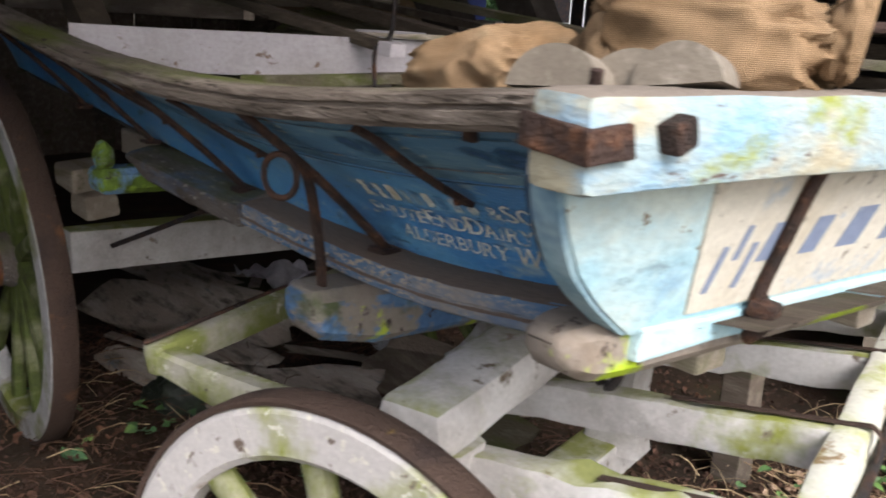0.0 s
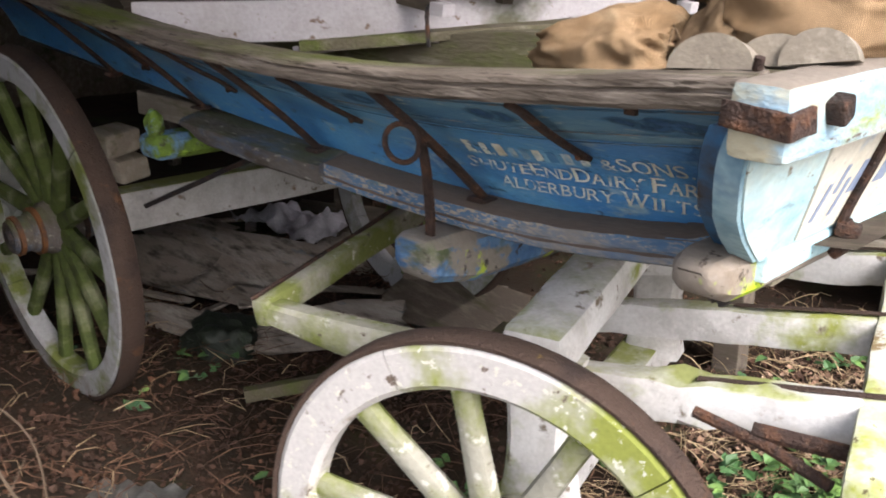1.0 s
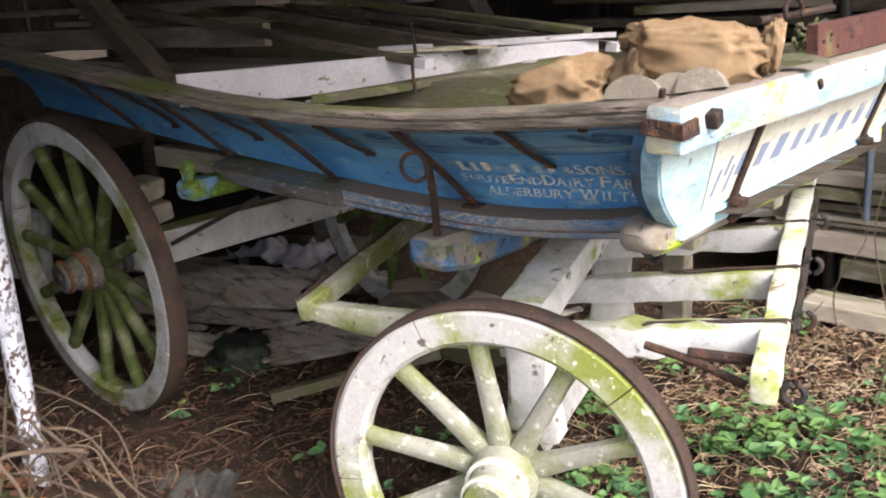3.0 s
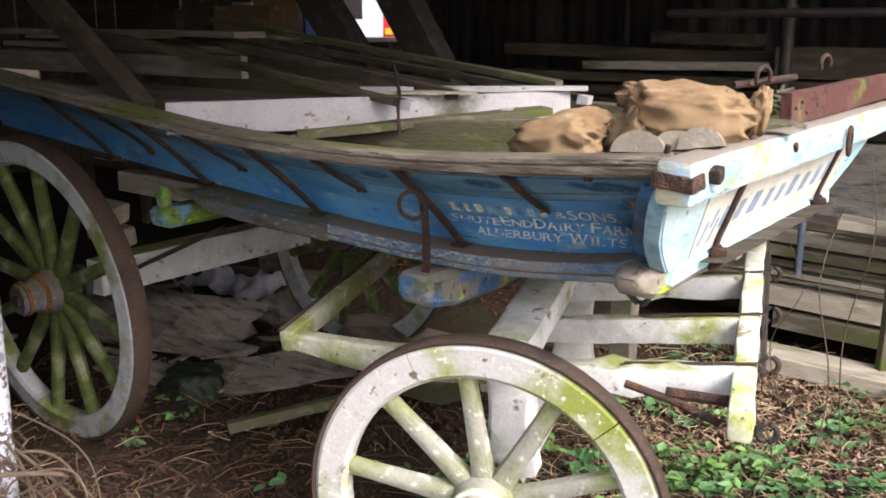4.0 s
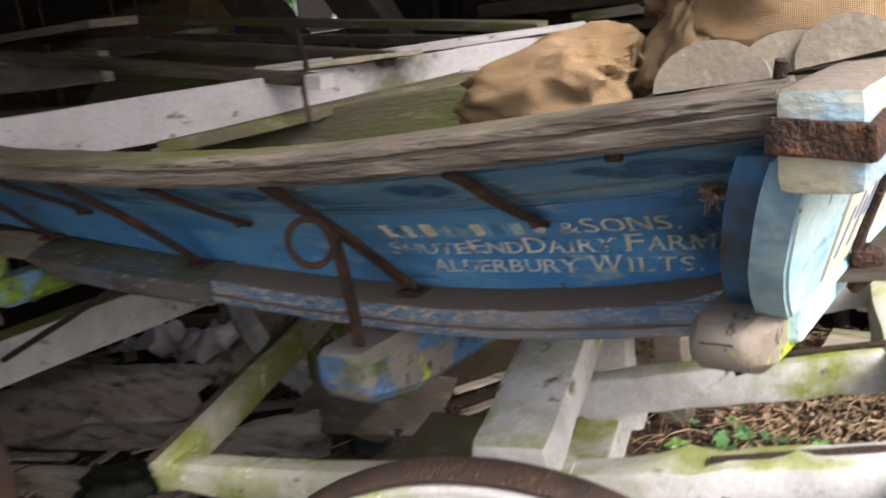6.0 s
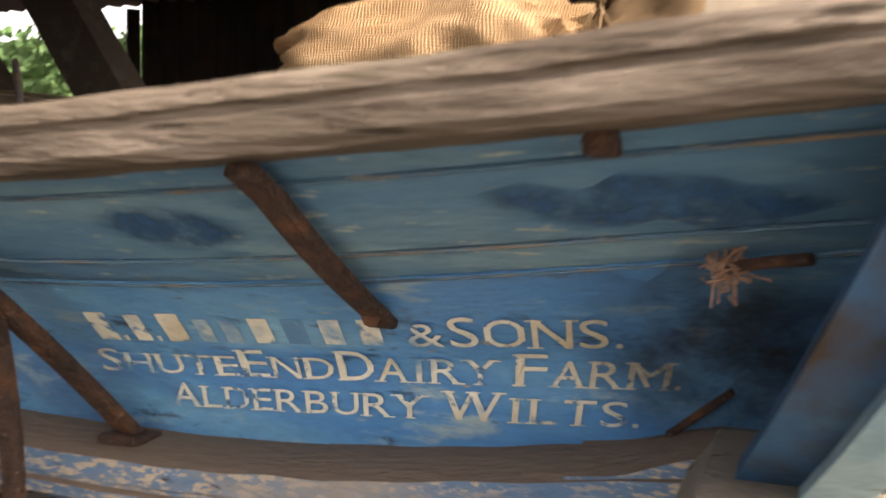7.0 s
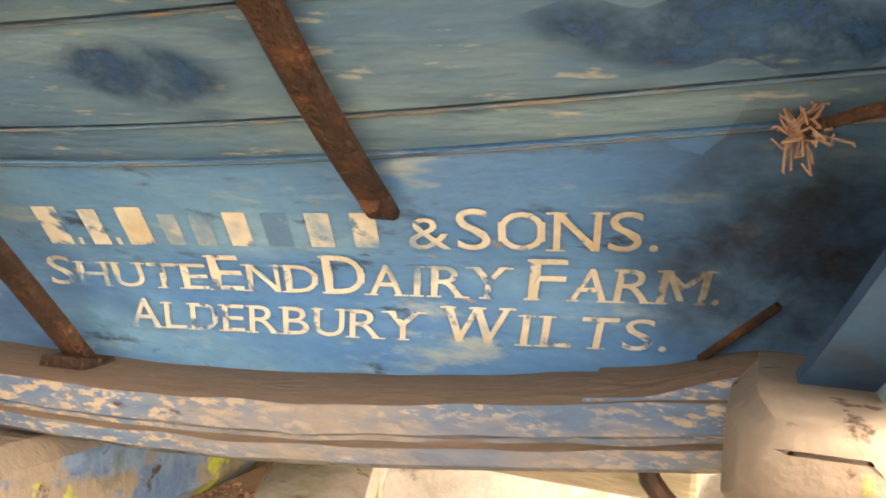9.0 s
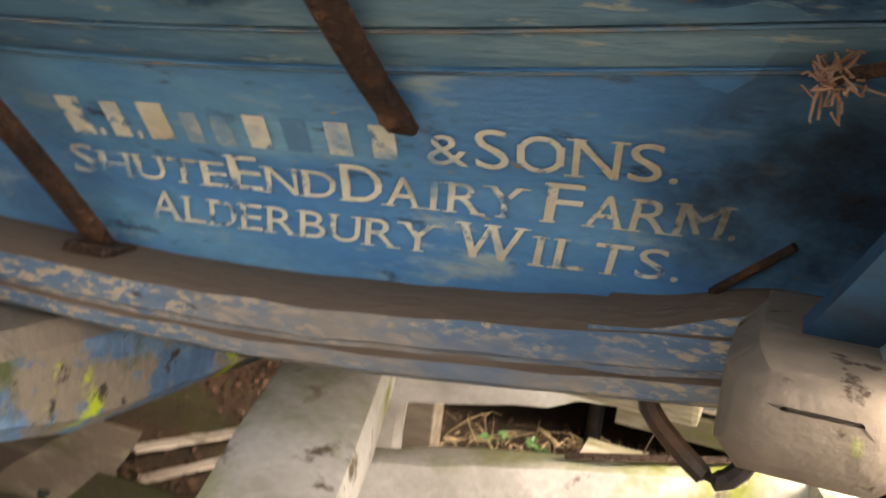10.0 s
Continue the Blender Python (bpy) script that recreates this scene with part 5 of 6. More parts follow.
plank("leaning_beam", (-3.1, 0.66, 2.36), (-1.88, 0.48, 1.60), 0.10, 0.09, "rack_timber", "dark beam leaning over the wagon side", "leaning beams")
plank("leaning_beam", (-3.05, 2.5, 2.68), (-1.95, 2.5, 1.27), 0.16, 0.20, "black_timber", "thick dark beam leaning behind the wagon", "leaning beams")
plank("leaning_beam", (-2.4, 2.55, 2.68), (-1.45, 2.5, 1.27), 0.16, 0.20, "black_timber", "thick dark beam leaning behind the wagon", "leaning beams")
trestle = plank("trestle", (-3.2, 2.5, 1.2), (-0.2, 2.5, 1.2), 0.14, 0.14, "old_timber", "dark trestle beam behind the wagon", "trestles")
for x in (-3.0, -0.5):
    part("trestle_leg", beam((x, 2.5, -0.1), (x, 2.5, 1.14), 0.12, 0.12), "old_timber", trestle)
bm = tube(curve([(-0.93, 0.93, 1.80), (-0.85, 0.85, 1.70), (-0.78, 0.74, 1.66), (-0.775, 0.74, 1.56)], 12), 0.007, 6)
thing("wire_tie", bm, "dark_iron", "twisted dark wire round the timber", "wire")
red_board = plank("red_board", W @ Vector((0.25, 0.76, 1.727)), W @ Vector((0.27, 1.98, 1.735)), 0.035, 0.095, "red_board", "flaking dark red board resting on the headboard rail")
for i in range(9):
    c = W @ Vector((0.2885, 0.80 + 0.055 * i, 1.727 + 0.022 * math.sin(i * 2.4)))
    bm = lathe([(0.006, -0.006), (0.006, 0.002), (0.003, 0.005)], 0, 8)
    bmesh.ops.translate(bm, vec=c - Vector((0.02, 0, 0)), verts=bm.verts)
    part("rivet", bm, "rust", red_board)
rows = []
for i in range(15):
    t = i / 14
    c = Vector((0.565 + 0.155 * t, 0.50 + 0.02 * t, 1.706 - 0.006 * t - 0.05 * max(0.0, t - 0.72) ** 1.2))
    w = 0.038 * min(1.0, 0.55 + t * 1.2) * (1 - max(0.0, (t - 0.85) / 0.15) ** 2 * 0.6)
    rows.append([c + Vector((-0.25 * w * b, w * b, 0.016 * math.cos(b * 1.35) + 0.004 * noise.noise((t * 9, b * 3, 1)))) for b in [-1 + k / 5 for k in range(11)]])
smooth(thing("cloth_flap", sheet(rows, 0.02), "old_cloth", "flat grey-green cloth flap folded over the headboard rail", "cloth"), 60)
bm = bmesh.new()
rnd = random.Random(11)
for i in range(40):
    a = Vector((0.52 + rnd.uniform(-0.03, 0.04), 1.0 + rnd.uniform(-0.06, 0.14), 1.73 + rnd.uniform(-0.04, 0.03)))
    tube([a, a + Vector((rnd.gauss(0, 0.02), rnd.gauss(0.03, 0.03), rnd.gauss(0, 0.012)))], 0.006, 5, bm)
thing("green_rope", bm, "mossy_timber", "frayed algae-green rope at the board's end", "rope")
for c, r in (((0.47, 1.05, 1.80), 0.035), ((0.58, 1.5, 1.83), 0.03)):
    bm = tube([Vector(c) + Vector((0.3 * r * math.cos(a), r * math.cos(a) * 1.4, r * math.sin(a))) for a in [math.pi * (k / 14 * 1.35 - 0.15) for k in range(15)]], 0.008, 8)
    smooth(thing("bent_hook", bm, "rust", "bent rusted iron hook on the load", "hook", "bent hooks"))
thing("iron_bar", tube([(0.40, 0.95, 1.775), (0.52, 1.3, 1.79)], 0.012, 8), "rust", "rusted iron bar lying on the load", "iron bar")

# ---- timber racks and clutter behind ----
rnd = random.Random(21)
for z, x0, x1, y, h in ((1.16, -2.3, 1.9, 4.5, 0.09), (1.27, -2.0, 2.1, 4.55, 0.08), (1.38, -2.3, 0.3, 4.45, 0.09), (1.49, -1.9, 2.0, 4.5, 0.07), (1.58, -2.2, 0.2, 4.4, 0.06), (1.67, -1.6, -0.25, 4.42, 0.06), (1.75, -2.3, 0.05, 4.5, 0.09), (1.86, -1.1, -0.35, 4.48, 0.08), (1.72, -0.2, 2.2, 4.3, 0.2), (1.5, -0.3, 2.2, 4.28, 0.05), (1.4, -0.2, 2.2, 4.3, 0.05), (1.58, -0.2, 2.2, 4.25, 0.04), (1.04, -2.2, 1.0, 4.5, 0.1), (0.9, -2.3, 2.0, 4.45, 0.12), (0.74, -2.0, 1.5, 4.5, 0.12)):
    dz = rnd.uniform(-0.05, 0.05)
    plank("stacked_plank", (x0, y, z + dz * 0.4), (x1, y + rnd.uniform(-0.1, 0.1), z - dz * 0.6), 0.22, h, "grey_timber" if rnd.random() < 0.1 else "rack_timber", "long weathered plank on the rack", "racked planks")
for x in (-2.1, -0.7, 0.7, 2.0):
    plank("rack_post", (x, 4.7, -0.05), (x, 4.7, 2.75), 0.1, 0.1, "corrugated", "dark upright of the timber rack", "rack posts", "post")
for z, x0, x1, y, h, mat in ((0.10, 0.0, 3.0, 3.1, 0.09, "grey_timber"), (0.25, 0.1, 3.2, 3.45, 0.10, "mossy_timber"), (0.40, -0.4, 3.0, 3.5, 0.12, "grey_timber"), (0.50, -0.3, 3.1, 3.55, 0.025, "grey_timber"), (0.54, -0.3, 3.1, 3.5, 0.025, "grey_timber"), (0.58, -0.35, 3.1, 3.55, 0.025, "grey_timber"), (0.62, -0.35, 3.1, 3.5, 0.025, "old_timber"), (0.68, -0.3, 3.0, 3.45, 0.06, "mossy_timber"), (0.76, -0.4, 3.0, 3.5, 0.07, "grey_timber"), (0.83, -0.3, 3.0, 3.6, 0.05, "old_timber")):
    dz = rnd.uniform(-0.03, 0.03)
    plank("low_plank", (x0, y + 0.05, z + dz * 0.4), (x1, y - 0.05, z - dz * 0.6 - 0.1), 0.25, h, mat, "weathered plank in the low stack on earth", "low stack")
plank("short_offcut", (0.42, 3.3, 0.90), (1.1, 3.35, 0.86), 0.2, 0.05, "grey_timber", "grey offcut on the low timber stack", "low stack")
bm = bmesh.new()
block(bm, pose(1.3, 3.95, 0.95), (3.2, 0.02, 0.62), 0.004, 0.004, 6)
thing("leaning_panel", bm, "rubble", "pale grey sheet panel standing behind the stack", "panel")
thing("stack_post", beam((0.73, 3.2, -0.02), (0.75, 3.18, 1.45), 0.055, 0.05, 0.008), "mossy_timber", "mossy upright stake in front of the stack", "stake")
smooth(thing("blue_pipe", tube([(0.22, 3.35, 0.55), (0.22, 3.36, 1.35)], 0.02, 10), "blue_pipe", "blue-grey iron pipe standing at the stack", "pipe"))

# bench with boxes at the back opening
bm = bmesh.new()
block(bm, pose(-5.1, 5.0, 1.790), (2.3, 0.9, 0.04), 0.004, 0.002)
bench = thing("work_bench", bm, "white_board", "pale-topped bench at the shed's back opening", "bench")
for x in (-6.1, -4.1):
    for y in (4.65, 5.35):
        part("bench_leg", beam((x, y, -0.05), (x, y, 1.77), 0.09, 0.09, 0.004), "old_timber", bench)
bm = bmesh.new()
block(bm, pose(-5.05, 5.05, 1.930, 0, 0, 6), (0.62, 0.4, 0.24), 0.012)
block(bm, pose(-5.05, 5.05, 2.045, 0, 0, 6), (0.66, 0.44, 0.03), 0.01)
thing("blue_crate", bm, "blue_box", "blue plastic crate on the bench", "crate")
bm = bmesh.new()
block(bm, pose(-5.1, 5.05, 2.190, 0, 0, 4), (0.52, 0.36, 0.26), 0.006, 0.003)
thing("cardboard_box", bm, "card", "brown cardboard box on the blue crate", "box")
for x, z, w, h in ((-5.85, 1.975, 0.45, 0.33),):
    bm = bmesh.new()
    block(bm, pose(x, 5.0, z, 0, 0, 5), (w, 0.4, h), 0.01, 0.004)
    thing("old_crate", bm, "old_timber", "dark wooden crate on the bench", "crate", "old crates")
bm = bmesh.new()
for i in range(9):
    block(bm, pose(-8.9 + i * 0.36, 5.36, 2.2), (0.352 - 0.03 * (i in (2, 6)), 0.03, 1.75), 0.003, 0.003)
tagged(part("wall_slats", bm, "old_timber"), "dark gapped boards above the low wall", "wall", kind="structure")
# old boxes and boards piled behind the timber stack
for x, y, z, w, d, h, turn, mat, label in ((-3.75, 3.2, 1.92, 0.52, 0.4, 0.30, 4, "old_box", "brown wooden box with a pale rim on the pile"), (-5.1, 3.3, 1.82, 0.9, 0.4, 0.10, -3, "old_timber", "flat dark crate on the pile"), (-4.45, 3.35, 1.91, 0.35, 0.35, 0.28, 12, "old_timber", "dark slatted box on the pile"), (-4.6, 2.98, 1.82, 1.4, 0.3, 0.10, 2, "old_box", "long brown board box on the pile")):
    bm = bmesh.new()
    for sx, sy, size in ((0, -1, (w, 0.02, h)), (0, 1, (w, 0.02, h)), (-1, 0, (0.02, d - 0.04, h)), (1, 0, (0.02, d - 0.04, h))):
        block(bm, pose(x, y, z, 0, 0, turn) @ pose(sx * (w / 2 - 0.01), sy * (d / 2 - 0.01), 0), size, 0.003, 0.003)
    block(bm, pose(x, y, z - h / 2 + 0.012, 0, 0, turn), (w - 0.04, d - 0.04, 0.02), 0)
    thing("pile_box", bm, mat, label, "box", "boxes on the pile")
bm = bmesh.new()
block(bm, pose(-4.5, 3.2, 1.74), (2.4, 0.8, 0.06), 0.004, 0.003, 4)
shelf = thing("plank_table", bm, "old_timber", "dark plank top carrying old boxes", "table")
for x in (-5.5, -3.5):
    for y in (2.9, 3.5):
        part("table_leg", beam((x, y, -0.05), (x, y, 1.71), 0.08, 0.08, 0.004), "old_timber", shelf)
for p, q, w, h, mat in (((-5.6, 2.6, 1.83), (-2.9, 2.55, 1.86), 0.2, 0.025, "grey_timber"), ((-5.4, 2.3, 1.73), (-2.6, 2.2, 1.76), 0.22, 0.04, "old_timber"), ((-5.0, 2.0, 1.80), (-2.3, 1.75, 1.80), 0.16, 0.03, "grey_timber")):
    plank("stack_board", p, q, w, h, mat, "weathered board lying across the timber stack")
# egg-tray-like pallet beside the rear wheel and drums of dark clutter
bm = bmesh.new()
block(bm, pose(-4.6, 1.15, 0.42, 0, 10, 20), (0.45, 0.1, 0.5), 0.02, 0.004)
for i in range(3):
    for k in range(3):
        b = bmesh.new()
        bmesh.ops.create_uvsphere(b, u_segments=12, v_segments=8, radius=0.05)
        bmesh.ops.transform(b, matrix=pose(-4.6, 1.15, 0.42, 0, 10, 20) @ pose(-0.15 + 0.15 * i, -0.05, -0.15 + 0.15 * k), verts=b.verts)
        join(bm, b)
smooth(thing("knobbed_panel", bm, "white_plastic", "grey plastic panel with round knobs", "panel"), 40)

# ---- under the wagon: broken boards, sheet, stick ----
def slab(m, size, seed, label, mat="rubble"):
    """A broken sheet with an uneven outline."""
    rnd = random.Random(seed)
    bm = bmesh.new()
    ring = []
    for i in range(18):
        a = 2 * math.pi * i / 18
        c, s = math.cos(a), math.sin(a)
        k = 1 / max(abs(c), abs(s)) * rnd.uniform(0.82, 1.0)
        ring.append(bm.verts.new((c * k * size[0] / 2, s * k * size[1] / 2, 0.02 * noise.noise((c * 2, s * 2, seed)))))
    f = bm.faces.new(ring)
    bmesh.ops.solidify(bm, geom=[f], thickness=size[2])
    bmesh.ops.transform(bm, matrix=m, verts=bm.verts)
    return thing("broken_board", bm, mat, label, "board", "broken boards")


slab(pose(-2.85, 1.5, 0.27, 16, 4, 25), (0.95, 0.5, 0.03), 1, "broken grey sheet of board leaning on rubble")
slab(pose(-2.75, 1.25, 0.20, 8, 3, 22), (1.1, 0.25, 0.04), 2, "long broken grey board on earth")
slab(pose(-1.95, 1.35, 0.17, 6, -6, 40), (0.8, 0.5, 0.03), 3, "flat broken grey sheet on earth")
slab(pose(-3.9, 1.75, 0.2, 8, 4, 15), (1.1, 0.4, 0.04), 4, "broken grey board in the rubble")
slab(pose(-2.5, 0.95, 0.16, 14, 0, 10), (0.8, 0.2, 0.05), 5, "narrow broken board beside the wheel")
slab(pose(-2.15, 1.75, 0.18, -12, 10, 60), (0.6, 0.35, 0.03), 6, "broken board under the wagon")
slab(pose(-1.62, 1.85, 0.22, 30, 8, 20), (0.7, 0.4, 0.03), 17, "dark board leaning in the clutter", "old_timber")
slab(pose(-1.25, 1.75, 0.13, 22, -6, -8), (0.6, 0.35, 0.03), 18, "mossy broken board in the clutter", "mossy_timber")
slab(pose(-2.95, 1.1, 0.33, 24, 2, 18), (0.7, 0.35, 0.025), 19, "pale layered board on the rubble")
slab(pose(-3.2, 2.6, 0.2, 6, -6, 0), (1.2, 0.4, 0.05), 7, "dark broken board under the wagon", "old_timber")
slab(pose(-2.45, 2.1, 0.24, 35, 20, 30), (0.32, 0.22, 0.04), 8, "pale broken slab in the rubble", "concrete")
for m, wide, long in ((pose(-1.35, -0.30, 0.17, -6, 3, 38), 0.62, 0.8), (pose(-2.2, -0.45, 0.24, -14, 8, 20), 0.5, 0.5)):
    rows = [[m @ Vector((-wide / 2 + wide * k / 64, -long / 2 + long * r / 3, 0.012 * math.sin(wide * k / 64 / 0.076 * 2 * math.pi))) for k in range(65)] for r in range(4)]
    smooth(thing("corrugated_sheet", sheet(rows, 0.002), "roof_sheet", "dull grey corrugated sheet in the leaf litter", "metal sheet", "corrugated sheets"), 60)
rnd = random.Random(5)
for i in range(16):
    x, y = rnd.uniform(-3.8, -1.2), rnd.uniform(0.75, 2.6)
    a = rnd.uniform(0, 3.1)
    d = Vector((math.cos(a), math.sin(a), rnd.uniform(-0.1, 0.1))) * rnd.uniform(0.1, 0.35)
    c = Vector((x, y, ground_z(x, y) + 0.04))
    plank("lath_scrap", c - d, c + d, rnd.uniform(0.03, 0.07), 0.015, "rubble", "broken lath scrap on earth", "lath scraps")
plank("stick_timber", (-1.72, 0.70, 0.14), (-1.2, 1.32, 0.24), 0.05, 0.05, "mossy_timber", "mossy stick of timber lying on earth", "lath scraps")
bm = bmesh.new()
rows = []
for i in range(28):
    row = []
    for j in range(22):
        x, y = -0.36 + 0.72 * i / 27, -0.2 + 0.4 * j / 21
        p = Vector((x, y, 0)) * 6
        z = 0.17 * abs(noise.noise(p)) + 0.05 * noise.noise(p * 2.3) + 0.05
        row.append((-3.09 + x + 0.04 * noise.noise(p * 1.4), 2.14 + y, 0.20 + z + 0.05 * noise.noise((x * 3, y * 3, 2))))
    rows.append(row)
smooth(thing("crumpled_sheet", sheet(rows, 0.002), "rag", "crumpled dirty white sheet on the rubble", "sheet"), 60)


def crumpled(name, c, size, seed, mat, label, category, lumps=0.35):
    """A slumped crumpled bag or sheet lying on the ground."""
    bm = bmesh.new()
    bmesh.ops.create_icosphere(bm, subdivisions=4, radius=1)
    for v in bm.verts:
        p = v.co.copy()
        k = 1 + lumps * noise.noise(p * 1.6 + Vector((seed, 0, 0))) + 0.30 * abs(noise.noise(p * 3.4 + Vector((0, seed, 0)))) + 0.12 * noise.noise(p * 8)
        v.co = Vector((c[0] + p.x * k * size[0], c[1] + p.y * k * size[1], max(-0.02, c[2] + p.z * k * size[2])))
    return smooth(thing(name, bm, mat, label, category), 75)


crumpled("plastic_bag", (-2.25, 0.98, 0.12), (0.17, 0.15, 0.12), 2.0, "black_bag", "crumpled dark green-black plastic bag on earth", "bag")
crumpled("plastic_bag", (-1.6, 1.85, 0.08), (0.20, 0.15, 0.08), 5.0, "black_bag", "heap of shiny dark plastic sheeting under the wagon", "bag")
crumpled("crumpled_rag", (-2.62, 2.12, 0.17), (0.18, 0.15, 0.10), 7.0, "rubble", "crumpled grey rag among the rubble", "rag", 0.5)

# ---- leaf litter, stems, ivy, brambles ----
def scatter(count, rnd, area, make, verts, faces):
    n = 0
    while n < count:
        x, y = rnd.uniform(*area[0]), rnd.uniform(*area[1])
        if make(x, y, rnd, verts, faces):
            n += 1


def leaf_quad(verts, faces, c, size, yaw, pitch, roll, bend=0.3, ratio=0.55):
    """A pointed leaf of four faces, folded along its rib."""
    m = Matrix.LocRotScale(c, Euler((pitch, roll, yaw)), (size, size, size))
    base = len(verts)
    for x, y, z in ((0, 0, 0), (0.35, -ratio, bend * 0.5), (0.75, -ratio * 0.7, bend * 0.3), (1.1, 0, -bend * 0.4), (0.75, ratio * 0.7, bend * 0.3), (0.35, ratio, bend * 0.5), (0.5, 0, -0.05)):
        verts.append(m @ Vector((x - 0.5, y, z)))
    for a, b in ((0, 1), (1, 2), (2, 3), (3, 4), (4, 5), (5, 0)):
        faces.append((base + a, base + b, base + 6))


def stuff(name, verts, faces, mat, label, category):
    me = bpy.data.meshes.new(name)
    me.from_pydata([tuple(v) for v in verts], [], faces)
    me.materials.append(M[mat])
    return tagged(new(name, me), label, category, kind="stuff")


def under_front_wheel(x, y):
    return abs(y - 0.09 - 0.22 * x) < 0.06 and abs(x) < 0.6


def dead_leaf(x, y, rnd, verts, faces):
    if noise.noise((x * 1.3, y * 1.3, 4)) < rnd.uniform(-0.5, 0.25) or under_front_wheel(x, y):
        return False
    s = rnd.uniform(0.010, 0.030)
    leaf_quad(verts, faces, Vector((x, y, ground_z(x, y) + rnd.uniform(0.004, 0.03))), s, rnd.uniform(0, 6.3), rnd.gauss(0, 0.5), rnd.gauss(0, 0.5), rnd.uniform(-0.6, 0.7))
    return True


rnd = random.Random(31)
v, f = [], []
scatter(24000, rnd, ((-3.4, 1.6), (-1.6, 3.6)), dead_leaf, v, f)
stuff("leaf_litter", v, f, "leaf", "brown dead leaves covering the earth", "leaves")
v, f = [], []
scatter(6500, rnd, ((-0.35, 1.9), (0.8, 3.3)), dead_leaf, v, f)
stuff("dry_litter", v, f, "pale_leaf", "pale dry leaf and stem litter before the timber stack", "leaves")


def stem(x, y, rnd, verts, faces):
    """A thin dry stem lying or leaning on the ground, as a three-sided rod."""
    a, n = rnd.uniform(0, 6.3), rnd.uniform(0.06, 0.28)
    p = Vector((x, y, ground_z(x, y) + rnd.uniform(0.0, 0.03)))
    d = Vector((math.cos(a), math.sin(a), rnd.uniform(-0.05, 0.35))) * n
    bow = Vector((rnd.gauss(0, 0.03), rnd.gauss(0, 0.03), rnd.uniform(0, 0.05)))
    r = rnd.uniform(0.0008, 0.0021)
    base = len(verts)
    for t in (0, 0.35, 0.7, 1):
        c = p + d * t + bow * math.sin(math.pi * t)
        for k in range(3):
            verts.append(c + Vector((math.cos(k * 2.1 + a) * r, math.sin(k * 2.1 + a) * r, (k - 1) * r)))
    for s in range(3):
        for k in range(3):
            i, j = base + s * 3 + k, base + s * 3 + (k + 1) % 3
            faces.append((i, j, j + 3, i + 3))
    return True


v, f = [], []
scatter(1900, rnd, ((-0.6, 1.8), (0.5, 3.4)), stem, v, f)
scatter(160, rnd, ((-3.0, 0.2), (-1.2, 1.8)), stem, v, f)
v2, f2 = [], []
scatter(1500, random.Random(77), ((-3.2, 0.3), (-0.9, 2.2)), stem, v2, f2)
stuff("twig_litter", v2, f2, "twig", "fine reddish-brown twigs and needles over the earth", "twigs")
stuff("dry_stems", v, f, "straw", "dry grass stems and twigs on the ground", "stems")


def ivy_leaf(x, y, rnd, verts, faces):
    if noise.noise((x * 2.1, y * 2.1, 8)) < rnd.uniform(-0.25, 0.35) or under_front_wheel(x, y):
        return False
    h = rnd.uniform(0.01, 0.16) * (0.5 + max(0, noise.noise((x * 3, y * 3, 1))))
    c = Vector((x, y, ground_z(x, y) + h))
    s = rnd.uniform(0.028, 0.062)
    yaw = rnd.uniform(0, 6.3)
    for k in range(rnd.choice((1, 3, 3))):
        o = Vector((math.cos(yaw + k * 1.3), math.sin(yaw + k * 1.3), 0.1)) * s * 0.6
        leaf_quad(verts, faces, c + o, s, yaw + k * 1.3, rnd.gauss(0, 0.35), rnd.gauss(-0.2, 0.3), rnd.uniform(0, 0.3), 0.42)
    return True


def weed_leaf(x, y, rnd, verts, faces):
    """A larger lobed leaf held up on its stalk."""
    c = Vector((x, y, ground_z(x, y) + rnd.uniform(0.05, 0.16)))
    s, yaw = rnd.uniform(0.045, 0.075), rnd.uniform(0, 6.3)
    for k in (-1, 0, 1):
        a = yaw + k * 0.85
        leaf_quad(verts, faces, c + Vector((math.cos(a), math.sin(a), 0.05)) * s * 0.5, s * (1.1 if k == 0 else 0.85), a, rnd.gauss(0, 0.3), rnd.gauss(-0.2, 0.25), rnd.uniform(0, 0.3), 0.36)
    return True


v, f = [], []
scatter(430, rnd, ((-0.4, 1.9), (0.9, 3.2)), ivy_leaf, v, f)
scatter(110, rnd, ((-0.8, 0.3), (0.7, 1.7)), ivy_leaf, v, f)
scatter(22, rnd, ((-2.6, -0.8), (0.2, 1.1)), ivy_leaf, v, f)
for c in ((0.42, 1.05), (0.62, 1.15), (0.80, 1.35), (0.30, 1.45), (0.95, 1.75), (0.15, 0.95), (0.55, 1.75), (0.02, 1.45), (0.22, 1.62), (-0.12, 1.3)):
    scatter(16, rnd, ((c[0] - 0.13, c[0] + 0.13), (c[1] - 0.13, c[1] + 0.13)), weed_leaf, v, f)
stuff("ivy_leaves", v, f, "ivy", "green ivy and bramble leaves over the ground", "ivy")

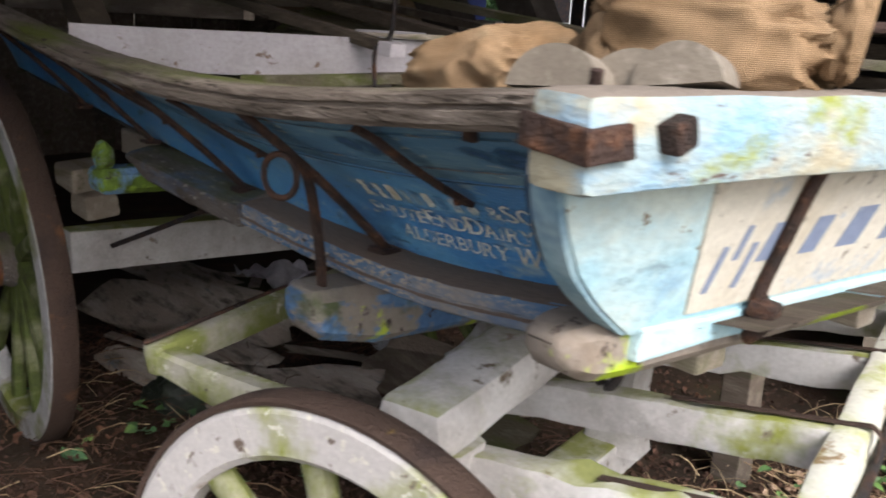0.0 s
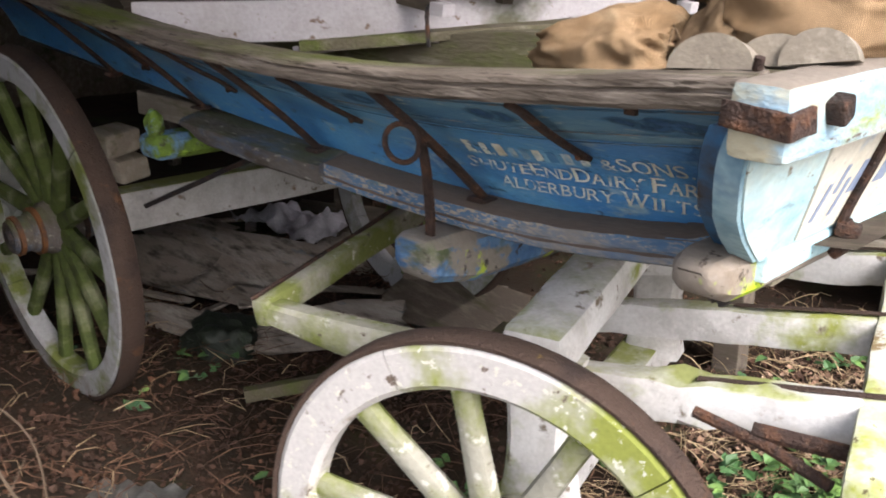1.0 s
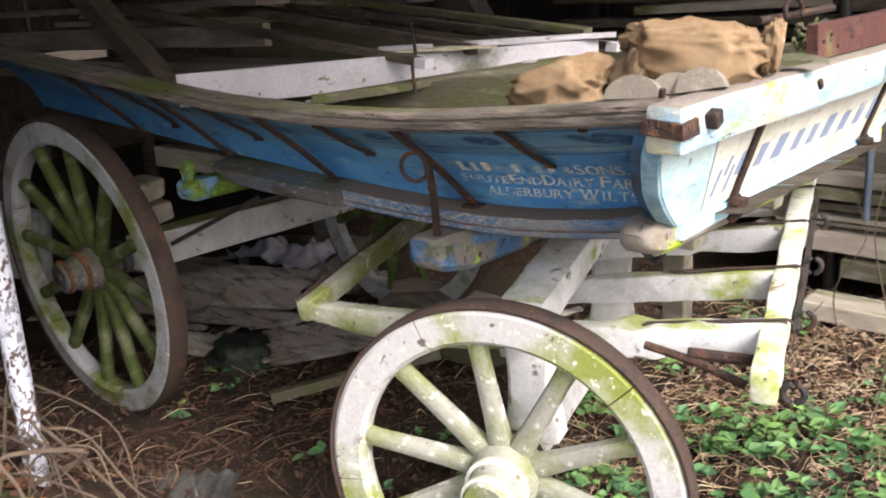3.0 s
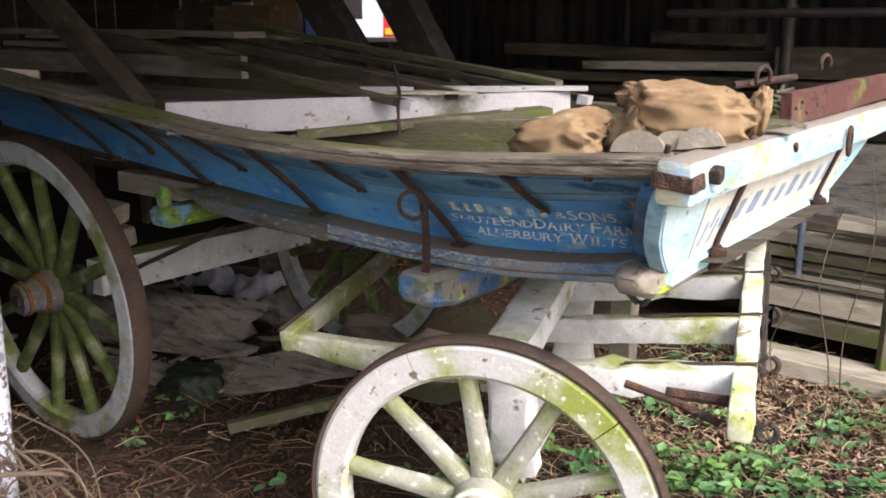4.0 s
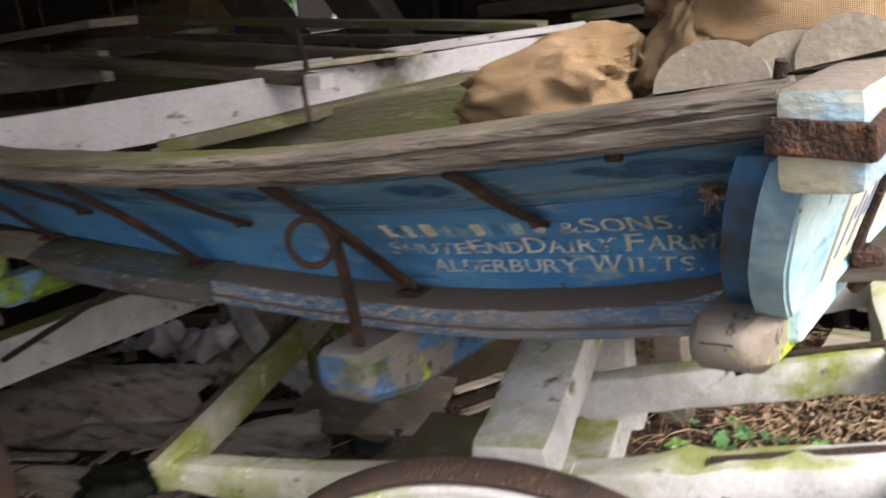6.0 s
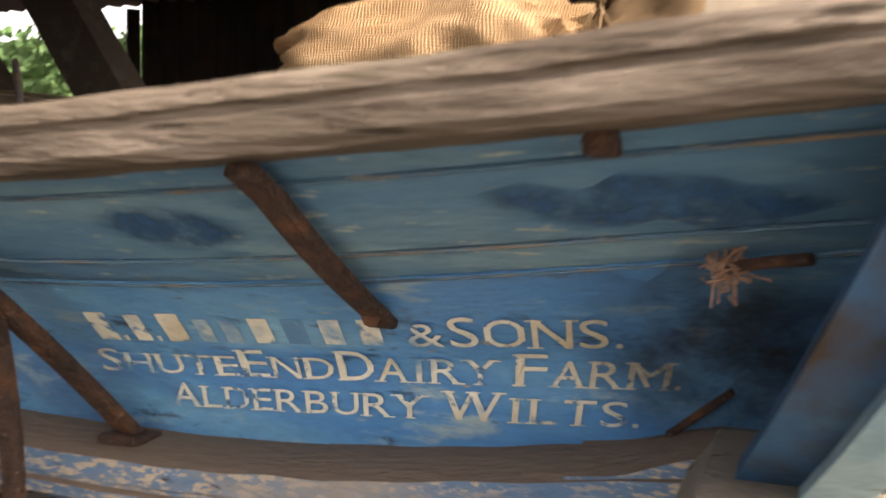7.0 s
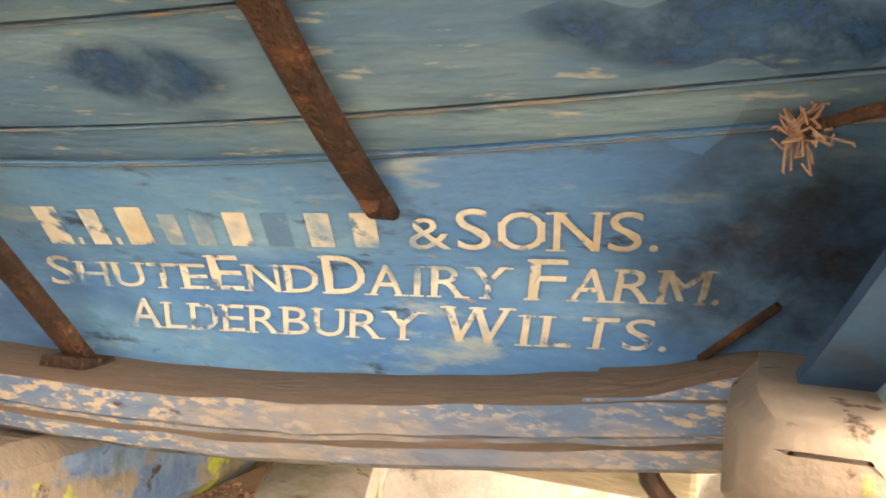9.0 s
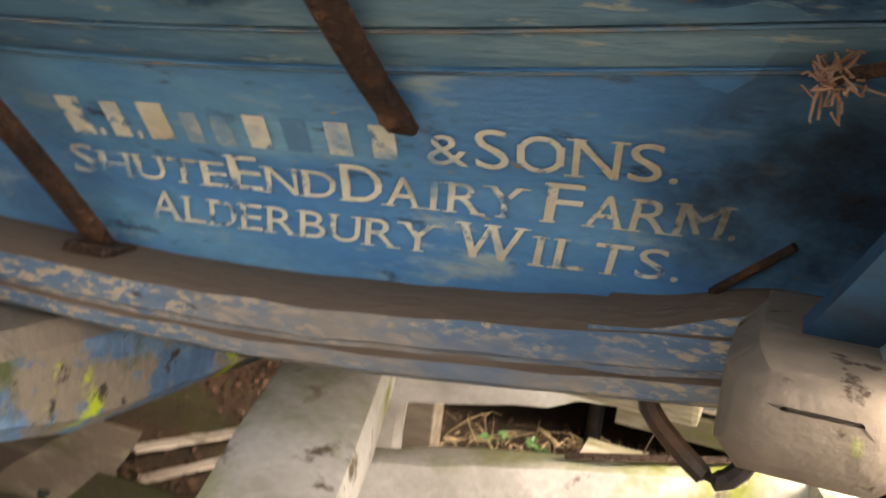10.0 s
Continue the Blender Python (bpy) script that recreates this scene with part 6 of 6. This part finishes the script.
rnd = random.Random(41)
for i, (p, q, h, r) in enumerate((((-2.6, -0.5, 0.35), (-1.15, -0.62, 0.62), 0.22, 0.006), ((-2.2, -0.55, 0.4), (-0.95, -0.72, 0.40), 0.38, 0.007), ((-1.75, -0.68, 0.55), (-0.80, -0.42, 0.18), 0.30, 0.008), ((-2.7, -0.2, 0.2), (-1.25, -0.55, 0.62), 0.16, 0.006), ((-1.30, -0.66, 0.50), (-0.98, -0.80, 0.42), 0.22, 0.009), ((-1.6, -0.75, 0.55), (-0.85, -0.3, 0.14), 0.26, 0.006), ((-1.9, -0.6, 0.5), (-1.3, -0.3, 0.22), 0.30, 0.005), ((-2.2, -0.75, 0.5), (-1.30, -0.68, 0.78), 0.08, 0.007), ((-1.45, -0.66, 0.55), (-1.50, -0.45, 0.45), 0.30, 0.006), ((-1.3, -0.78, 0.5), (-0.72, -0.6, 0.30), 0.20, 0.005), ((-1.7, -0.8, 0.6), (-1.0, -0.62, 0.42), 0.14, 0.005), ((-1.25, -0.7, 0.5), (-0.9, -0.45, 0.22), 0.30, 0.004))):
    p, q = Vector(p), Vector(q)
    mid = [p.lerp(q, t) + Vector((rnd.gauss(0, 0.05), rnd.gauss(0, 0.05), h * math.sin(math.pi * t))) for t in (0.25, 0.5, 0.75)]
    bm = tube(curve([p, *mid, q], 26), r, 7, taper=0.6)
    for k in range(5):
        c = p.lerp(q, rnd.uniform(0.2, 0.8)) + Vector((0, 0, h * 0.8))
        tube([c, c + Vector((rnd.gauss(0, 0.05), rnd.gauss(0, 0.05), rnd.gauss(0.03, 0.05)))], 0.002, 5, bm)
    smooth(thing("bramble_stem", bm, "bramble", "dry arching bramble stem rooted in earth", "bramble", "brambles"))
for x0, y0, z1, dx in ((0.62, 1.75, 1.25, 0.05), (0.72, 2.1, 1.45, -0.06), (0.42, 1.5, 0.7, 0.1), (0.9, 2.4, 1.2, 0.12), (0.35, 2.6, 0.9, -0.1)):
    z = ground_z(x0, y0)
    bm = tube(curve([(x0, y0, z), (x0 + dx, y0 + 0.04, z + (z1 - z) * 0.4), (x0 - dx * 0.4, y0, z + (z1 - z) * 0.75), (x0 + dx * 0.6, y0 + 0.05, z1)], 18), 0.004, 6, taper=0.5)
    smooth(thing("vine_stem", bm, "bramble", "thin brown vine stem rising from earth", "vine", "vines"))

for k, (x, y, s, a) in enumerate(((-1.30, -0.70, 0.10, 0.3), (-1.22, -0.69, 0.085, 1.2), (-1.36, -0.72, 0.09, 2.4), (-1.52, -0.70, 0.08, 0.8), (-1.15, -0.55, 0.07, 2.0), (-0.95, -0.38, 0.065, 0.4))):
    z = ground_z(x, y)
    rows = []
    for i in range(9):
        u = i / 8
        w = 0.42 * math.sin(math.pi * (0.06 + 0.9 * u)) ** 0.8 * (1 + 0.25 * math.sin(u * 19 + k))
        rows.append([(x + s * (math.cos(a) * (u - 0.5) - math.sin(a) * w * b), y + s * (math.sin(a) * (u - 0.5) + math.cos(a) * w * b), z + 0.03 + s * (0.55 * w * abs(b) ** 1.5 + 0.3 * (u - 0.4) ** 2 + 0.05 * math.sin(u * 9 + b * 4 + k))) for b in (-1, -0.6, -0.2, 0.2, 0.6, 1)])
    smooth(thing("dead_leaf", sheet(rows, 0.001), "dry_leaf", "large curled orange-brown dead leaf on earth", "leaf", "curled leaves"), 60)

# ---- beyond the back opening: van and hedge ----
van = holder("parked_van", pose(-10.9, 15.2, 0.93), "white parked van with red tail strip", "van")
bm = bmesh.new()
block(bm, pose(0, 0, 0.95), (1.9, 2.4, 1.6), 0.12, 0, 0)
part("van_body", bm, "van_white", van)
bm = bmesh.new()
block(bm, pose(0.78, -1.2, 0.85), (0.42, 0.03, 1.1), 0.01)
part("red_strip", bm, "van_red", van, "red reflective tail strip")
bm = bmesh.new()
block(bm, pose(0.78, -1.225, 0.80), (0.3, 0.02, 0.12), 0.004)
part("number_plate", bm, "plate_yellow", van, "plain yellow plate")
bm = bmesh.new()
block(bm, pose(-0.42, -1.2, 1.3), (0.9, 0.03, 0.5), 0.01)
part("rear_window", bm, "dark_iron", van)
bm = bmesh.new()
block(bm, pose(0, -1.22, 0.3), (1.9, 0.1, 0.16), 0.03)
part("bumper", bm, "dark_iron", van)
for x in (-0.8, 0.8):
    bm = lathe([(0.2, -0.1), (0.3, -0.09), (0.3, 0.09), (0.2, 0.1)], 0, 20)
    bmesh.ops.translate(bm, vec=(x, -0.6, 0.3), verts=bm.verts)
    smooth(part("wheel", bm, "dark_iron", van))
rnd = random.Random(51)
v, f = [], []
for i in range(9000):
    x, z = rnd.uniform(-30, 6), rnd.uniform(0.8, 5.5)
    y = 19 + 1.6 * noise.noise((x * 0.5, z * 0.6, 0)) + rnd.uniform(-0.5, 0.5)
    leaf_quad(v, f, Vector((x, y, z)), rnd.uniform(0.12, 0.3), rnd.uniform(0, 6.3), rnd.uniform(-1.2, 1.2), rnd.uniform(-1, 1), 0.2)
stuff("hedge_leaves", v, f, "foliage", "green leafy hedge beyond the yard", "hedge")
bm = sheet([[(x, 20.5 + 0.5 * noise.noise((x * 0.4, z, 3)), z) for x in range(-34, 10)] for z in (0, 1.5, 3, 4.5, 5.5)], 0.3)
tagged(part("backdrop", bm, "foliage"), "dense dark hedge behind the yard", "hedge", kind="structure")
